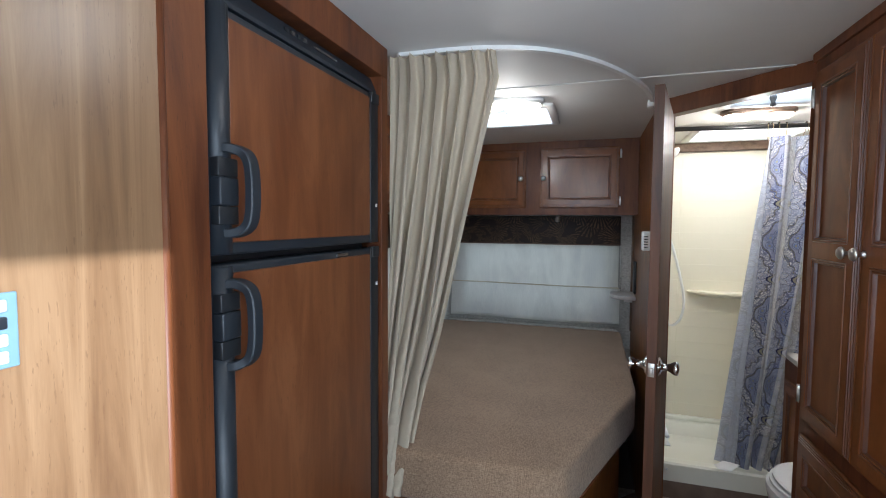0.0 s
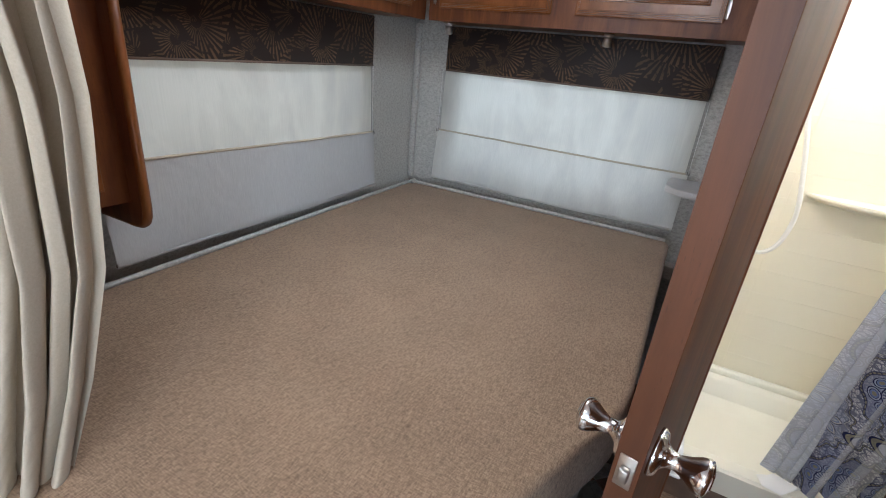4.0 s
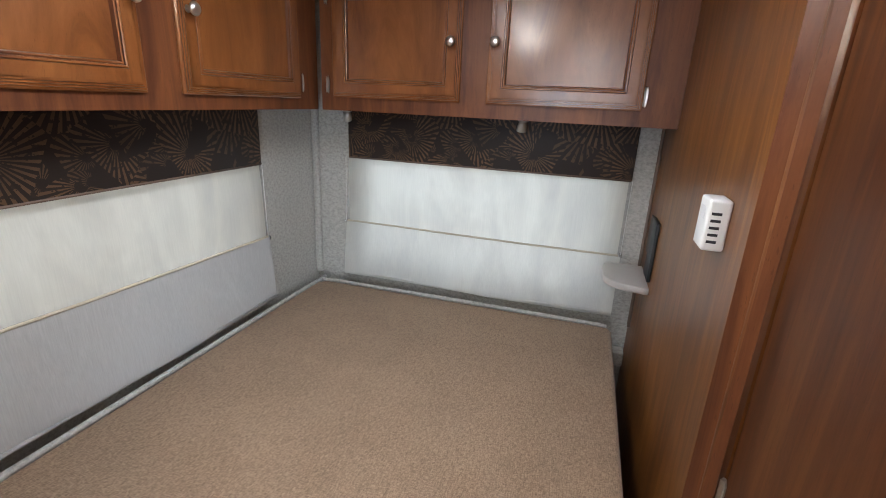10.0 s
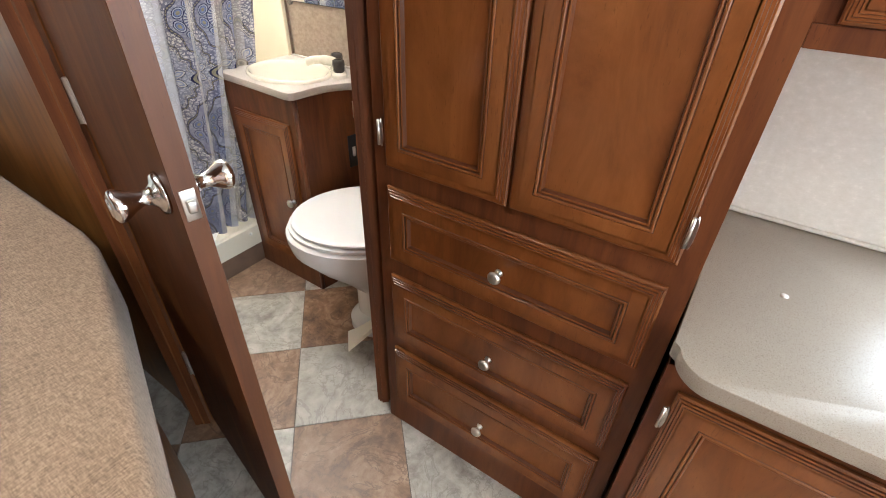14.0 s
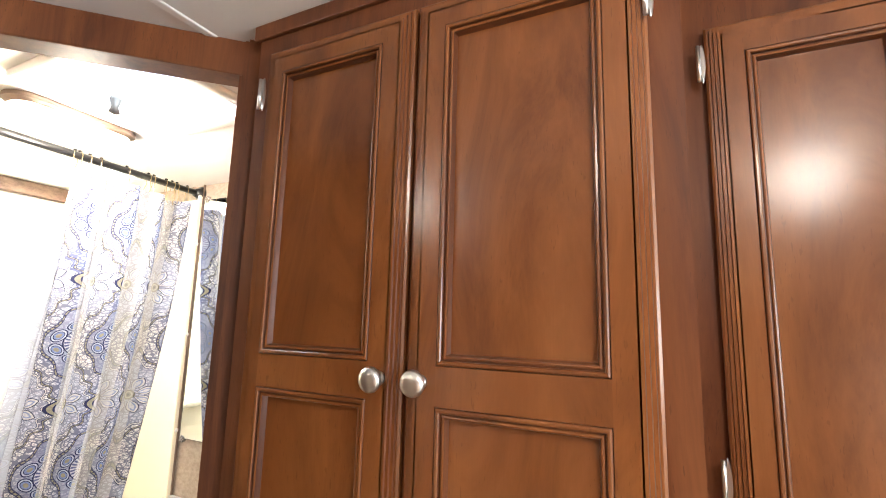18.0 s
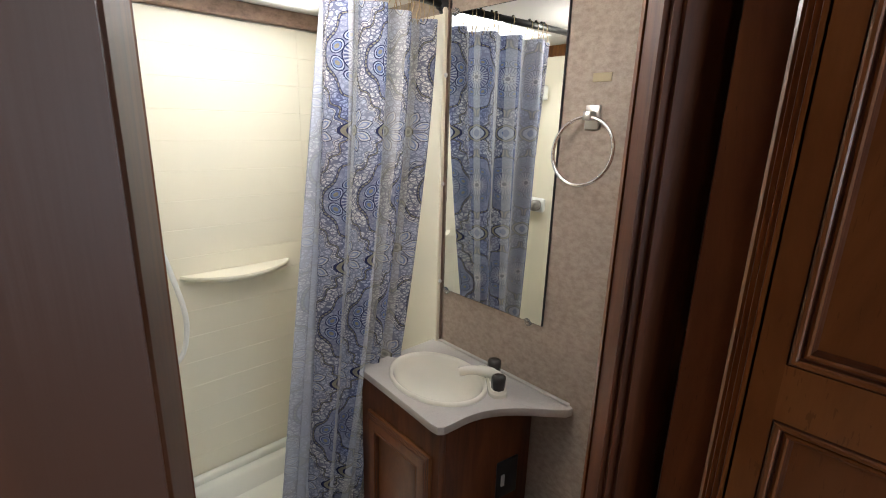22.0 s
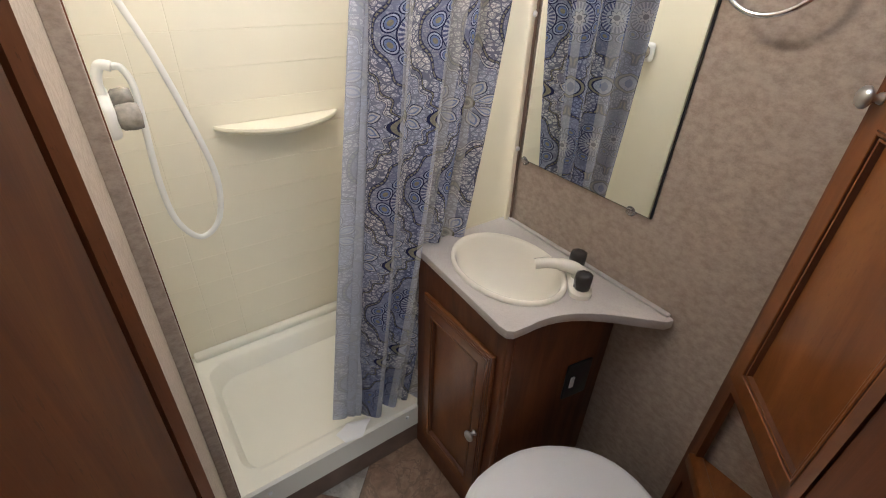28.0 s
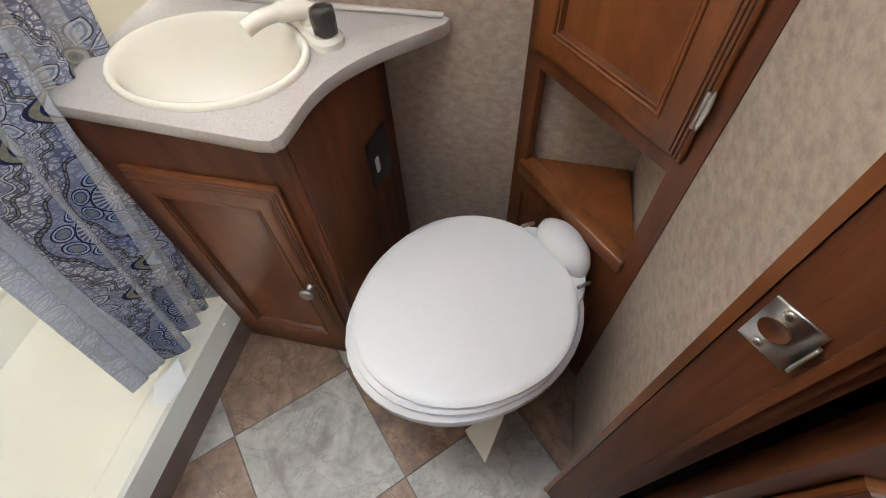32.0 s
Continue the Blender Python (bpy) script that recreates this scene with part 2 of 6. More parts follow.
M_VANTOP = speckle("speckled_grey_laminate", (0.54, 0.51, 0.48), (0.38, 0.35, 0.325))


def cloth(name, a, b, scale=900.0, rough=0.9, bump=0.35, through_light=0.0):
    m = material(name, a, rough, 0, 0.2)
    w = Net(m)
    n1 = w.noise(w.coords((1, 1, 0.6)), scale, 3, 0.75)
    n2 = w.noise(w.coords(), 260.0, 4, 0.8)
    n3 = w.noise(w.coords(), 5.0, 3)
    f = w.math('ADD', w.math('MULTIPLY', n1, 0.35), w.math('ADD', w.math('MULTIPLY', n2, 0.55), w.math('MULTIPLY', n3, 0.1)))
    col = w.ramp(f, (0.40, b), (0.60, a))
    w.to("Base Color", col)
    w.bump(f, bump, 0.002)
    w.b.inputs["Sheen Weight"].default_value = 0.15
    return m




def woven(name, a, b, pitch=430.0):
    """Coarse upholstery: slubby threads crossing at right angles, with faint worn patches."""
    m = material(name, a, 0.92, 0, 0.15)
    w = Net(m)
    warp = w.noise(w.coords((pitch, pitch / 5, pitch / 5)), 1.0, 2, 0.7)
    weft = w.noise(w.coords((pitch / 5, pitch, pitch)), 1.0, 2, 0.7)
    worn = w.noise(w.coords(), 6.0, 3)
    f = w.math('ADD', w.math('MULTIPLY', w.math('ADD', warp, weft), 0.44), w.math('MULTIPLY', worn, 0.12))
    w.to("Base Color", w.ramp(f, (0.36, b), (0.64, a)))
    w.bump(f, 0.2, 0.0015)
    w.b.inputs["Sheen Weight"].default_value = 0.15
    return m


M_BED = woven("tan_mattress_weave", (0.44, 0.303, 0.198), (0.17, 0.111, 0.07))
M_CURTAIN = cloth("beige_curtain", (0.49, 0.415, 0.315), (0.42, 0.355, 0.265), 1300, 0.85, 0.1)


def blind_cloth(name, base, glow=0.5):
    """Ivory slubbed cloth that lets part of the daylight behind it through."""
    m = material(name, base, 0.85, 0, 0.2)
    w = Net(m)
    n = w.noise(w.coords((170, 170, 1.2)), 2.0, 3, 0.6)
    c = w.ramp(n, (0.3, [v * 0.86 for v in base]), (0.7, base))
    w.to("Base Color", c)
    w.bump(w.math('ADD', w.math('MULTIPLY', n, 0.06), w.noise(w.coords(), 5.0, 2, 0.5, 1.0)), 0.5, 0.012)
    # mottled tint: yellowed cloth plus dappled tree shade put into the colour
    tr = w.add("BsdfTranslucent", Color=w.ramp(w.noise(w.coords((1, 1, 0.35)), 6.0, 3, 0.55, 0.5), (0.36, (0.68, 0.65, 0.58)), (0.5, (0.84, 0.80, 0.69)), (0.62, (0.98, 0.94, 0.82))))
    mx = w.n.new("ShaderNodeMixShader")
    mx.inputs[0].default_value = glow
    w.t.links.new(w.b.outputs[0], mx.inputs[1])
    w.t.links.new(tr.outputs[0], mx.inputs[2])
    w.t.links.new(mx.outputs[0], w.n["Material Output"].inputs[0])
    return m


M_BLIND = blind_cloth("ivory_blind_cloth", (0.78, 0.77, 0.72), 0.5)
M_BLIND2 = blind_cloth("ivory_blind_cloth_double", (0.77, 0.77, 0.74), 0.42)
M_SEAM = cloth("tan_seam_piping", (0.64, 0.56, 0.42), (0.52, 0.45, 0.33), 600, 0.8, 0.2)
# side blind's lower cloth: darker, less translucent copy with shade put into its colour
M_BLIND3 = blind_cloth("ivory_blind_cloth_shaded", (0.50, 0.50, 0.495), 0.05)


def fan_print():
    """Dark brown cloth printed with overlapping fans of fine golden ribs."""
    m = material("fan_printed_cloth", (0.03, 0.014, 0.008), 0.6)
    w = Net(m)
    base = w.coords((1, 1, 1), "UV")

    def layer(dx, dy, scale, ribs, lean):
        sh = w.add("Mapping", Vector=base, Location=(dx, dy, 0))
        v = sh.outputs[0]
        vo = w.n.new("ShaderNodeTexVoronoi")
        vo.voronoi_dimensions = '2D'
        vo.inputs["Scale"].default_value = scale
        w.t.links.new(v, vo.inputs["Vector"])
        sub = w.n.new("ShaderNodeVectorMath")
        sub.operation = 'SUBTRACT'
        w.t.links.new(v, sub.inputs[0])
        w.t.links.new(vo.outputs["Position"], sub.inputs[1])
        sp = w.n.new("ShaderNodeSeparateXYZ")
        w.t.links.new(sub.outputs[0], sp.inputs[0])
        ang = w.math('ARCTAN2', sp.outputs[1], sp.outputs[0])
        rib = w.math('GREATER_THAN', w.math('SINE', w.math('MULTIPLY', ang, ribs)), 0.15)
        on = w.math('MULTIPLY', rib, w.math('GREATER_THAN', vo.outputs["Distance"], 0.09))
        side = w.math('GREATER_THAN', w.math('SINE', w.math('ADD', ang, w.math('MULTIPLY', w.noise(v, 5.0, 1), lean))), -0.3)
        return w.math('MULTIPLY', on, side), side

    a, over = layer(0.0, 0.0, 5.5, 34.0, 7.0)
    b, _ = layer(3.7, 1.9, 7.5, 26.0, 9.0)
    under = w.math('MULTIPLY', w.math('MULTIPLY', b, w.math('SUBTRACT', 1.0, over)), 0.75)
    ribs = w.math('MAXIMUM', a, under)
    patch = w.math('MULTIPLY', w.noise(base, 9.0, 3), w.math('GREATER_THAN', w.noise(base, 60.0, 2), 0.42))
    fac = w.math('MULTIPLY', ribs, w.math('ADD', 0.05, w.math('MULTIPLY', patch, 1.05)))
    w.to("Base Color", w.mix(fac, (0.013, 0.0065, 0.0045), (0.17, 0.095, 0.048)))
    w.bump(w.noise(base, 90.0, 2), 0.1, 0.001)
    return m


M_FAN = fan_print()


def medallion_print(name, fade=0.0):
    """Pale cloth printed with ogee rows of navy rosettes and petalled flowers between olive bands."""
    m = material(name, (0.6, 0.62, 0.66), 0.8, 0, 0.2)
    w = Net(m)
    M = w.math
    uv = w.n.new("ShaderNodeTexCoord")
    sp = w.n.new("ShaderNodeSeparateXYZ")
    w.t.links.new(uv.outputs["UV"], sp.inputs[0])
    PU, PV = 0.18, 0.375
    k = 0.72
    wob = w.add("TexNoise", Vector=uv.outputs["UV"], Scale=7.0, Detail=1.0).outputs["Color"]
    sw = w.n.new("ShaderNodeSeparateXYZ")
    w.t.links.new(wob, sw.inputs[0])
    u = M('DIVIDE', M('ADD', sp.outputs[0], M('MULTIPLY', sw.outputs[0], 0.008)), PU)
    v = M('DIVIDE', M('ADD', sp.outputs[1], M('MULTIPLY', sw.outputs[1], 0.010)), PV)

    def polar(off):
        x = M('MULTIPLY', M('SUBTRACT', M('FRACT', M('ADD', u, off)), 0.5), PU * 1.3)
        y = M('MULTIPLY', M('SUBTRACT', M('FRACT', M('ADD', v, off)), 0.5), PV)
        return M('SQRT', M('ADD', M('POWER', x, 2.0), M('POWER', y, 2.0))), M('ARCTAN2', y, x)

    def below(a, b):
        return M('LESS_THAN', a, b)

    def near(a, c, half):
        return M('LESS_THAN', M('ABSOLUTE', M('SUBTRACT', a, c)), half)

    def frac(a):
        return M('SUBTRACT', M('FRACT', a), 0.5)

    r1, t1 = polar(0.0)
    r2, t2 = polar(0.5)
    r1, r2 = M('DIVIDE', r1, k), M('DIVIDE', r2, k)
    tau = 2 * math.pi
    navy, olive, white = (0.022, 0.028, 0.085), (0.30, 0.285, 0.21), (0.68, 0.68, 0.70)
    s = M('MULTIPLY', M('ADD', M('COSINE', M('MULTIPLY', u, tau)), M('COSINE', M('MULTIPLY', v, tau))), -1.0)
    s = M('ADD', s, M('MULTIPLY', M('COSINE', M('MULTIPLY', t2, 14.0)), 0.15))

    def lace(scale, width):
        vo = w.n.new("ShaderNodeTexVoronoi")
        vo.feature = 'DISTANCE_TO_EDGE'
        vo.inputs["Scale"].default_value = scale
        w.t.links.new(uv.outputs["UV"], vo.inputs["Vector"])
        return below(vo.outputs[0], width)

    fil = M('MAXIMUM', lace(95.0, 0.10), M('MULTIPLY', lace(210.0, 0.13), 0.6))
    cloud = w.add("TexNoise", Vector=uv.outputs["UV"], Scale=5.0, Detail=2.0).outputs["Fac"]
    # print columns of blue and white; the cloud noise also paints uneven light
    column = M('ADD', M('MULTIPLY', M('COSINE', M('MULTIPLY', u, tau)), -0.25), M('ADD', M('MULTIPLY', cloud, 1.8), -0.40))
    tint = w.ramp(column, (0.28, (0.80, 0.79, 0.77)), (0.55, (0.68, 0.69, 0.74)), (0.85, (0.36, 0.42, 0.66)))
    col = w.mix(M('MULTIPLY', fil, 0.75), tint, (0.07, 0.08, 0.18))
    # dark ground round the rosettes, periwinkle ground under the flowers
    deep = w.ramp(cloud, (0.38, (0.04, 0.055, 0.16)), (0.5, (0.14, 0.17, 0.34)), (0.6, (0.42, 0.45, 0.56)))
    col = w.mix(M('MULTIPLY', M('GREATER_THAN', s, 0.69), 0.6), col, w.mix(M('MULTIPLY', fil, 0.5), deep, (0.40, 0.45, 0.62)))
    col = w.mix(M('MULTIPLY', below(s, -0.68), 0.85), col, w.mix(M('MULTIPLY', fil, 0.4), (0.54, 0.58, 0.74), navy))
    # scalloped borders: an olive band in short segments between dark lines, a pale one inside it
    seg = M('GREATER_THAN', M('COSINE', M('MULTIPLY', t2, 60.0)), 0.8)
    col = w.mix(near(s, -0.32, 0.05), col, w.mix(M('MULTIPLY', seg, 0.7), olive, navy))
    col = w.mix(near(s, -0.64, 0.04), col, white)
    col = w.mix(near(s, 0.62, 0.04), col, w.mix(M('MULTIPLY', M('GREATER_THAN', M('COSINE', M('MULTIPLY', t1, 48.0)), 0.55), 0.9), olive, navy))
    for at, half in ((-0.26, 0.022), (-0.38, 0.022), (-0.59, 0.016), (-0.69, 0.018), (0.55, 0.03), (0.69, 0.03)):
        col = w.mix(M('MULTIPLY', near(s, at, half), 0.85), col, navy)
    # eye between neighbouring flowers
    ex, ey = M('DIVIDE', frac(u), 0.20), M('DIVIDE', frac(M('ADD', v, 0.5)), 0.085)
    eye = M('ADD', M('ABSOLUTE', ex), M('POWER', ey, 2.0))
    col = w.mix(below(eye, 1.0), col, olive)
    col = w.mix(M('MAXIMUM', near(eye, 1.0, 0.07), near(eye, 0.62, 0.06)), col, navy)
    col = w.mix(below(eye, 0.56), col, (0.50, 0.54, 0.66))
    col = w.mix(below(eye, 0.22), col, (0.16, 0.22, 0.44))
    # flower of eight leaf-shaped petals round a ringed disc
    tb = M('ABSOLUTE', frac(M('MULTIPLY', t2, 8.0 / tau)))
    along = M('DIVIDE', M('SUBTRACT', r2, 0.020), 0.068)
    wide = M('MULTIPLY', M('SINE', M('MULTIPLY', M('MINIMUM', M('MAXIMUM', along, 0.0), 1.0), math.pi)), 0.40)
    leaf = M('SUBTRACT', wide, tb)
    col = w.mix(M('GREATER_THAN', leaf, 0.0), col, white)
    col = w.mix(M('GREATER_THAN', leaf, 0.15), col, (0.28, 0.35, 0.56))
    col = w.mix(M('GREATER_THAN', leaf, 0.25), col, (0.62, 0.64, 0.70))
    col = w.mix(M('MULTIPLY', M('MULTIPLY', near(leaf, 0.0, 0.035), near(r2, 0.054, 0.034)), 0.9), col, navy)
    col = w.mix(below(r2, 0.023), col, (0.20, 0.19, 0.14))
    col = w.mix(near(r2, 0.014, 0.003), col, (0.55, 0.54, 0.45))
    col = w.mix(below(r2, 0.005), col, (0.02, 0.02, 0.03))
    # rosette: dark eye, white petals, rays, and a ring of heart-shaped lobes
    ta = frac(M('MULTIPLY', t1, 8.0 / tau))
    dr = M('DIVIDE', M('SUBTRACT', r1, 0.074), 0.017)
    heart = M('ADD', M('POWER', dr, 2.0), M('POWER', M('MULTIPLY', ta, 2.3), 2.0))
    col = w.mix(below(heart, 1.0), col, (0.46, 0.51, 0.68))
    col = w.mix(below(heart, 0.42), col, (0.20, 0.26, 0.48))
    col = w.mix(below(heart, 0.12), col, olive)
    col = w.mix(M('MAXIMUM', near(heart, 1.0, 0.16), near(heart, 0.45, 0.07)), col, navy)
    col = w.mix(below(r1, 0.056), col, (0.50, 0.53, 0.64))
    ray = M('MULTIPLY', M('GREATER_THAN', M('COSINE', M('MULTIPLY', t1, 24.0)), -0.1), near(r1, 0.042, 0.011))
    col = w.mix(M('MULTIPLY', ray, 0.9), col, (0.07, 0.08, 0.20))
    col = w.mix(near(r1, 0.056, 0.002), col, navy)
    petal = M('ADD', 0.021, M('MULTIPLY', M('COSINE', M('MULTIPLY', t1, 7.0)), 0.005))
    col = w.mix(below(r1, petal), col, white)
    col = w.mix(M('MULTIPLY', near(M('SUBTRACT', r1, petal), 0.0, 0.002), 0.9), col, navy)
    col = w.mix(below(r1, 0.010), col, (0.02, 0.025, 0.07))
    col = w.mix(M('MULTIPLY', fil, 0.25), col, navy)
    # pale vertical stripes put the brighter lit folds into the cloth colour
    fold_light = w.add("TexNoise", Vector=w.add("CombineXYZ", X=sp.outputs[0]).outputs[0], Scale=11.0, Detail=1.0).outputs["Fac"]
    col = w.mix(M('MULTIPLY', M('GREATER_THAN', fold_light, 0.5), 0.36), col, (0.80, 0.79, 0.75))
    if fade:
        col = w.mix(fade, col, (0.60, 0.63, 0.71))
    w.to("Base Color", col)
    w.bump(w.add("TexNoise", Vector=uv.outputs["UV"], Scale=260.0, Detail=2.0).outputs["Fac"], 0.2, 0.001)
    tr = w.add("BsdfTranslucent", Color=col)
    mx = w.add("MixShader", Fac=0.42)
    w.t.links.new(w.b.outputs[0], mx.inputs[1])
    w.t.links.new(tr.outputs[0], mx.inputs[2])
    w.t.links.new(mx.outputs[0], w.n["Material Output"].inputs[0])
    return m


M_MEDAL = medallion_print("medallion_printed_cloth")
M_MEDALBACK = medallion_print("medallion_cloth_reverse", 0.6)


def stone_tile(name, a, b, c):
    m = material(name, a, 0.42)
    w = Net(m)
    rnd = w.add("ObjectInfo").outputs["Random"]
    cmb = w.add("CombineXYZ", X=w.math('MULTIPLY', rnd, 31.0), Y=w.math('MULTIPLY', rnd, 17.0), Z=0.0)
    off = w.n.new("ShaderNodeVectorMath")
    w.t.links.new(w.coords(), off.inputs[0])
    w.t.links.new(cmb.outputs[0], off.inputs[1])
    n1 = w.noise(off.outputs[0], 7.0, 7, 0.62, 1.2)
    n2 = w.noise(off.outputs[0], 26.0, 6, 0.7, 0.4)
    vein = w.math('ABSOLUTE', w.math('SUBTRACT', w.noise(off.outputs[0], 4.0, 5, 0.6, 2.0), 0.5))
    f = w.math('ADD', w.math('MULTIPLY', n1, 0.6), w.math('MULTIPLY', n2, 0.4))
    col = w.ramp(f, (0.36, b), (0.5, a), (0.66, c))
    col = w.mix(w.math('MULTIPLY', w.math('LESS_THAN', vein, 0.012), 0.45), col, b)
    col = w.mix(w.math('MULTIPLY', rnd, 0.3), col, (0.24, 0.2, 0.16))
    w.to("Base Color", col)
    w.to("Roughness", w.math('ADD', 0.32, w.math('MULTIPLY', n2, 0.2)))
    w.bump(f, 0.15, 0.002)
    return m


M_TGREY = stone_tile("pale_slate_vinyl", (0.42, 0.41, 0.37), (0.22, 0.205, 0.18), (0.62, 0.60, 0.56))
M_TBROWN = stone_tile("brown_slate_vinyl", (0.25, 0.148, 0.09), (0.085, 0.05, 0.033), (0.45, 0.32, 0.22))
M_GROUT = painted("vinyl_joint", (0.12, 0.10, 0.085), 0.6, 0.1)

M_MIRROR = material("mirror_glass", (0.86, 0.88, 0.87), 0.015, 1.0)
M_LENS = material("frosted_lamp_lens", (0.9, 0.86, 0.78), 0.4)
M_LENS.node_tree.nodes["Principled BSDF"].inputs["Emission Color"].default_value = (1, 0.84, 0.62, 1)
M_LENS.node_tree.nodes["Principled BSDF"].inputs["Emission Strength"].default_value = 2.6
M_BULB = material("bulb_core", (1, 0.9, 0.7), 0.4)
M_BULB.node_tree.nodes["Principled BSDF"].inputs["Emission Color"].default_value = (1, 0.83, 0.58, 1)
M_BULB.node_tree.nodes["Principled BSDF"].inputs["Emission Strength"].default_value = 4.0
# emission puts the daylight behind the milky dome into the material
M_DOME = material("milky_skylight_dome", (0.9, 0.9, 0.9), 0.3)
M_DOME.node_tree.nodes["Principled BSDF"].inputs["Emission Color"].default_value = (0.98, 1.0, 1.0, 1)
M_DOME.node_tree.nodes["Principled BSDF"].inputs["Emission Strength"].default_value = 0.45
M_HATCH = material("blue_tinted_hatch", (0.5, 0.65, 0.85), 0.25)
# sky seen through the bluish lid is painted as a glowing noise pattern
hn = Net(M_HATCH)
hc = hn.ramp(hn.noise(hn.coords(), 7.0, 3, 0.6, 0.6), (0.40, (0.20, 0.40, 0.75)), (0.55, (0.55, 0.75, 1.0)), (0.66, (1.0, 0.95, 0.88)))
hn.to("Emission Color", hc)
hn.b.inputs["Emission Strength"].default_value = 0.45
M_GLASS = material("window_glass", (1, 1, 1), 0.02)
M_GLASS.node_tree.nodes["Principled BSDF"].inputs["Transmission Weight"].default_value = 1.0
M_CLEAR = material("clear_plastic", (0.95, 0.95, 0.93), 0.08)
M_CLEAR.node_tree.nodes["Principled BSDF"].inputs["Transmission Weight"].default_value = 0.85


# ---- building helpers ----
def link_mesh(name, bm, mat, smooth=True):
    me = bpy.data.meshes.new(name)
    if smooth:
        for f_ in bm.faces:
            f_.smooth = True
        for e_ in bm.edges:
            if len(e_.link_faces) == 2 and e_.calc_face_angle(0) > 0.6:
                e_.smooth = False
    bm.to_mesh(me)
    bm.free()
    mats = mat if isinstance(mat, (list, tuple)) else [mat]
    for m in mats:
        me.materials.append(m)
    return new(name, me)


def part(name, bm, mat, parent, label="", smooth=True):
    ob = link_mesh(name, bm, mat, smooth)
    ob.parent = parent
    if label:
        ob["label"] = label
    return ob


def thing(name, label, category, m=None, group="", kind=""):
    ob = new(name)
    ob.empty_display_size = 0.05
    if m is not None:
        ob.matrix_world = m
    return tagged(ob, label, category, group, kind)


def single(name, bm, mat, label, category, m=None, kind="", group="", smooth=True):
    ob = link_mesh(name, bm, mat, smooth)
    if m is not None:
        ob.matrix_world = m
    return tagged(ob, label, category, group, kind)


def B():
    return bmesh.new()


def box(bm, x0, x1, y0, y1, z0, z1, bev=0.0, seg=2):
    t = bmesh.new() if bev else bm
    r = bmesh.ops.create_cube(t, size=1.0)
    c, s = Vector(((x0 + x1) / 2, (y0 + y1) / 2, (z0 + z1) / 2)), Vector((abs(x1 - x0), abs(y1 - y0), abs(z1 - z0)))
    for v in r["verts"]:
        v.co = Vector((v.co.x * s.x, v.co.y * s.y, v.co.z * s.z)) + c
    if bev:
        bmesh.ops.bevel(t, geom=t.edges[:], offset=min(bev, min(s) * 0.45), segments=seg, profile=0.5, affect='EDGES')
        join(bm, t)
    return bm


def join(bm, other, m=None):
    """Adds other to bm and frees it."""
    vm = {}
    for v in other.verts:
        vm[v] = bm.verts.new(m @ v.co if m else v.co)
    for f in other.faces:
        nf = bm.faces.new([vm[v] for v in f.verts])
        nf.material_index = f.material_index
    other.free()
    return bm


def rings(bm, loops, closed=True, cap0=True, cap1=True):
    """Skins a list of loops of equally many points."""
    vs = [[bm.verts.new(p) for p in lp] for lp in loops]
    n = len(vs[0])
    for a, b in zip(vs, vs[1:]):
        for i in range(n if closed else n - 1):
            j = (i + 1) % n
            bm.faces.new((a[i], a[j], b[j], b[i]))
    if closed and cap0:
        bm.faces.new(vs[0][::-1])
    if closed and cap1:
        bm.faces.new(vs[-1])
    return bm


def lathe(bm, profile, m=None, seg=20):
    """Turns (radius, height) pairs round z; m places the result."""
    lp = []
    for r, h in profile:
        r = max(r, 0.0004)
        lp.append([Vector((r * math.cos(2 * math.pi * k / seg), r * math.sin(2 * math.pi * k / seg), h)) for k in range(seg)])
    if m:
        lp = [[m @ p for p in q] for q in lp]
    return rings(bm, lp)


def tube(bm, pts, r, seg=10, close=False):
    """A round bar along points."""
    pts = [Vector(p) for p in pts]
    lp, up = [], Vector((0.013, 0.021, 1)).normalized()
    n = len(pts)
    for i, p in enumerate(pts):
        a = pts[(i - 1) % n] if (i or close) else p
        b = pts[(i + 1) % n] if (i < n - 1 or close) else p
        d = (b - a).normalized()
        s = d.cross(up)
        if s.length < 0.05:
            s = d.cross(Vector((1, 0.1, 0)))
        s.normalize()
        u = s.cross(d)
        up = u
        rr = r[i] if isinstance(r, (list, tuple)) else r
        lp.append([p + (s * math.cos(2 * math.pi * k / seg) + u * math.sin(2 * math.pi * k / seg)) * rr for k in range(seg)])
    if close:
        lp.append(lp[0])
        return rings(bm, lp, True, False, False)
    return rings(bm, lp)


def prism(bm, poly, z0, z1, bev=0.0, seg=2):
    t = bmesh.new()
    rings(t, [[Vector((x, y, z0)) for x, y in poly], [Vector((x, y, z1)) for x, y in poly]])
    bmesh.ops.recalc_face_normals(t, faces=t.faces[:])
    if bev:
        es = [e for e in t.edges if abs(e.verts[0].co.z - e.verts[1].co.z) < 1e-6]
        bmesh.ops.bevel(t, geom=es, offset=bev, segments=seg, profile=0.5, affect='EDGES')
    return join(bm, t)


def spline(points, n=8, closed=False):
    """Smooth curve through points."""
    P = [Vector(p) for p in points]
    out, k = [], len(P)
    for i in range(k if closed else k - 1):
        p0, p1, p2, p3 = (P[(i + d) % k] if closed else P[min(max(i + d, 0), k - 1)] for d in (-1, 0, 1, 2))
        for j in range(n):
            t = j / n
            out.append(0.5 * ((2 * p1) + (p2 - p0) * t + (2 * p0 - 5 * p1 + 4 * p2 - p3) * t * t + (3 * p1 - p0 - 3 * p2 + p3) * t ** 3))
    if not closed:
        out.append(P[-1])
    return out


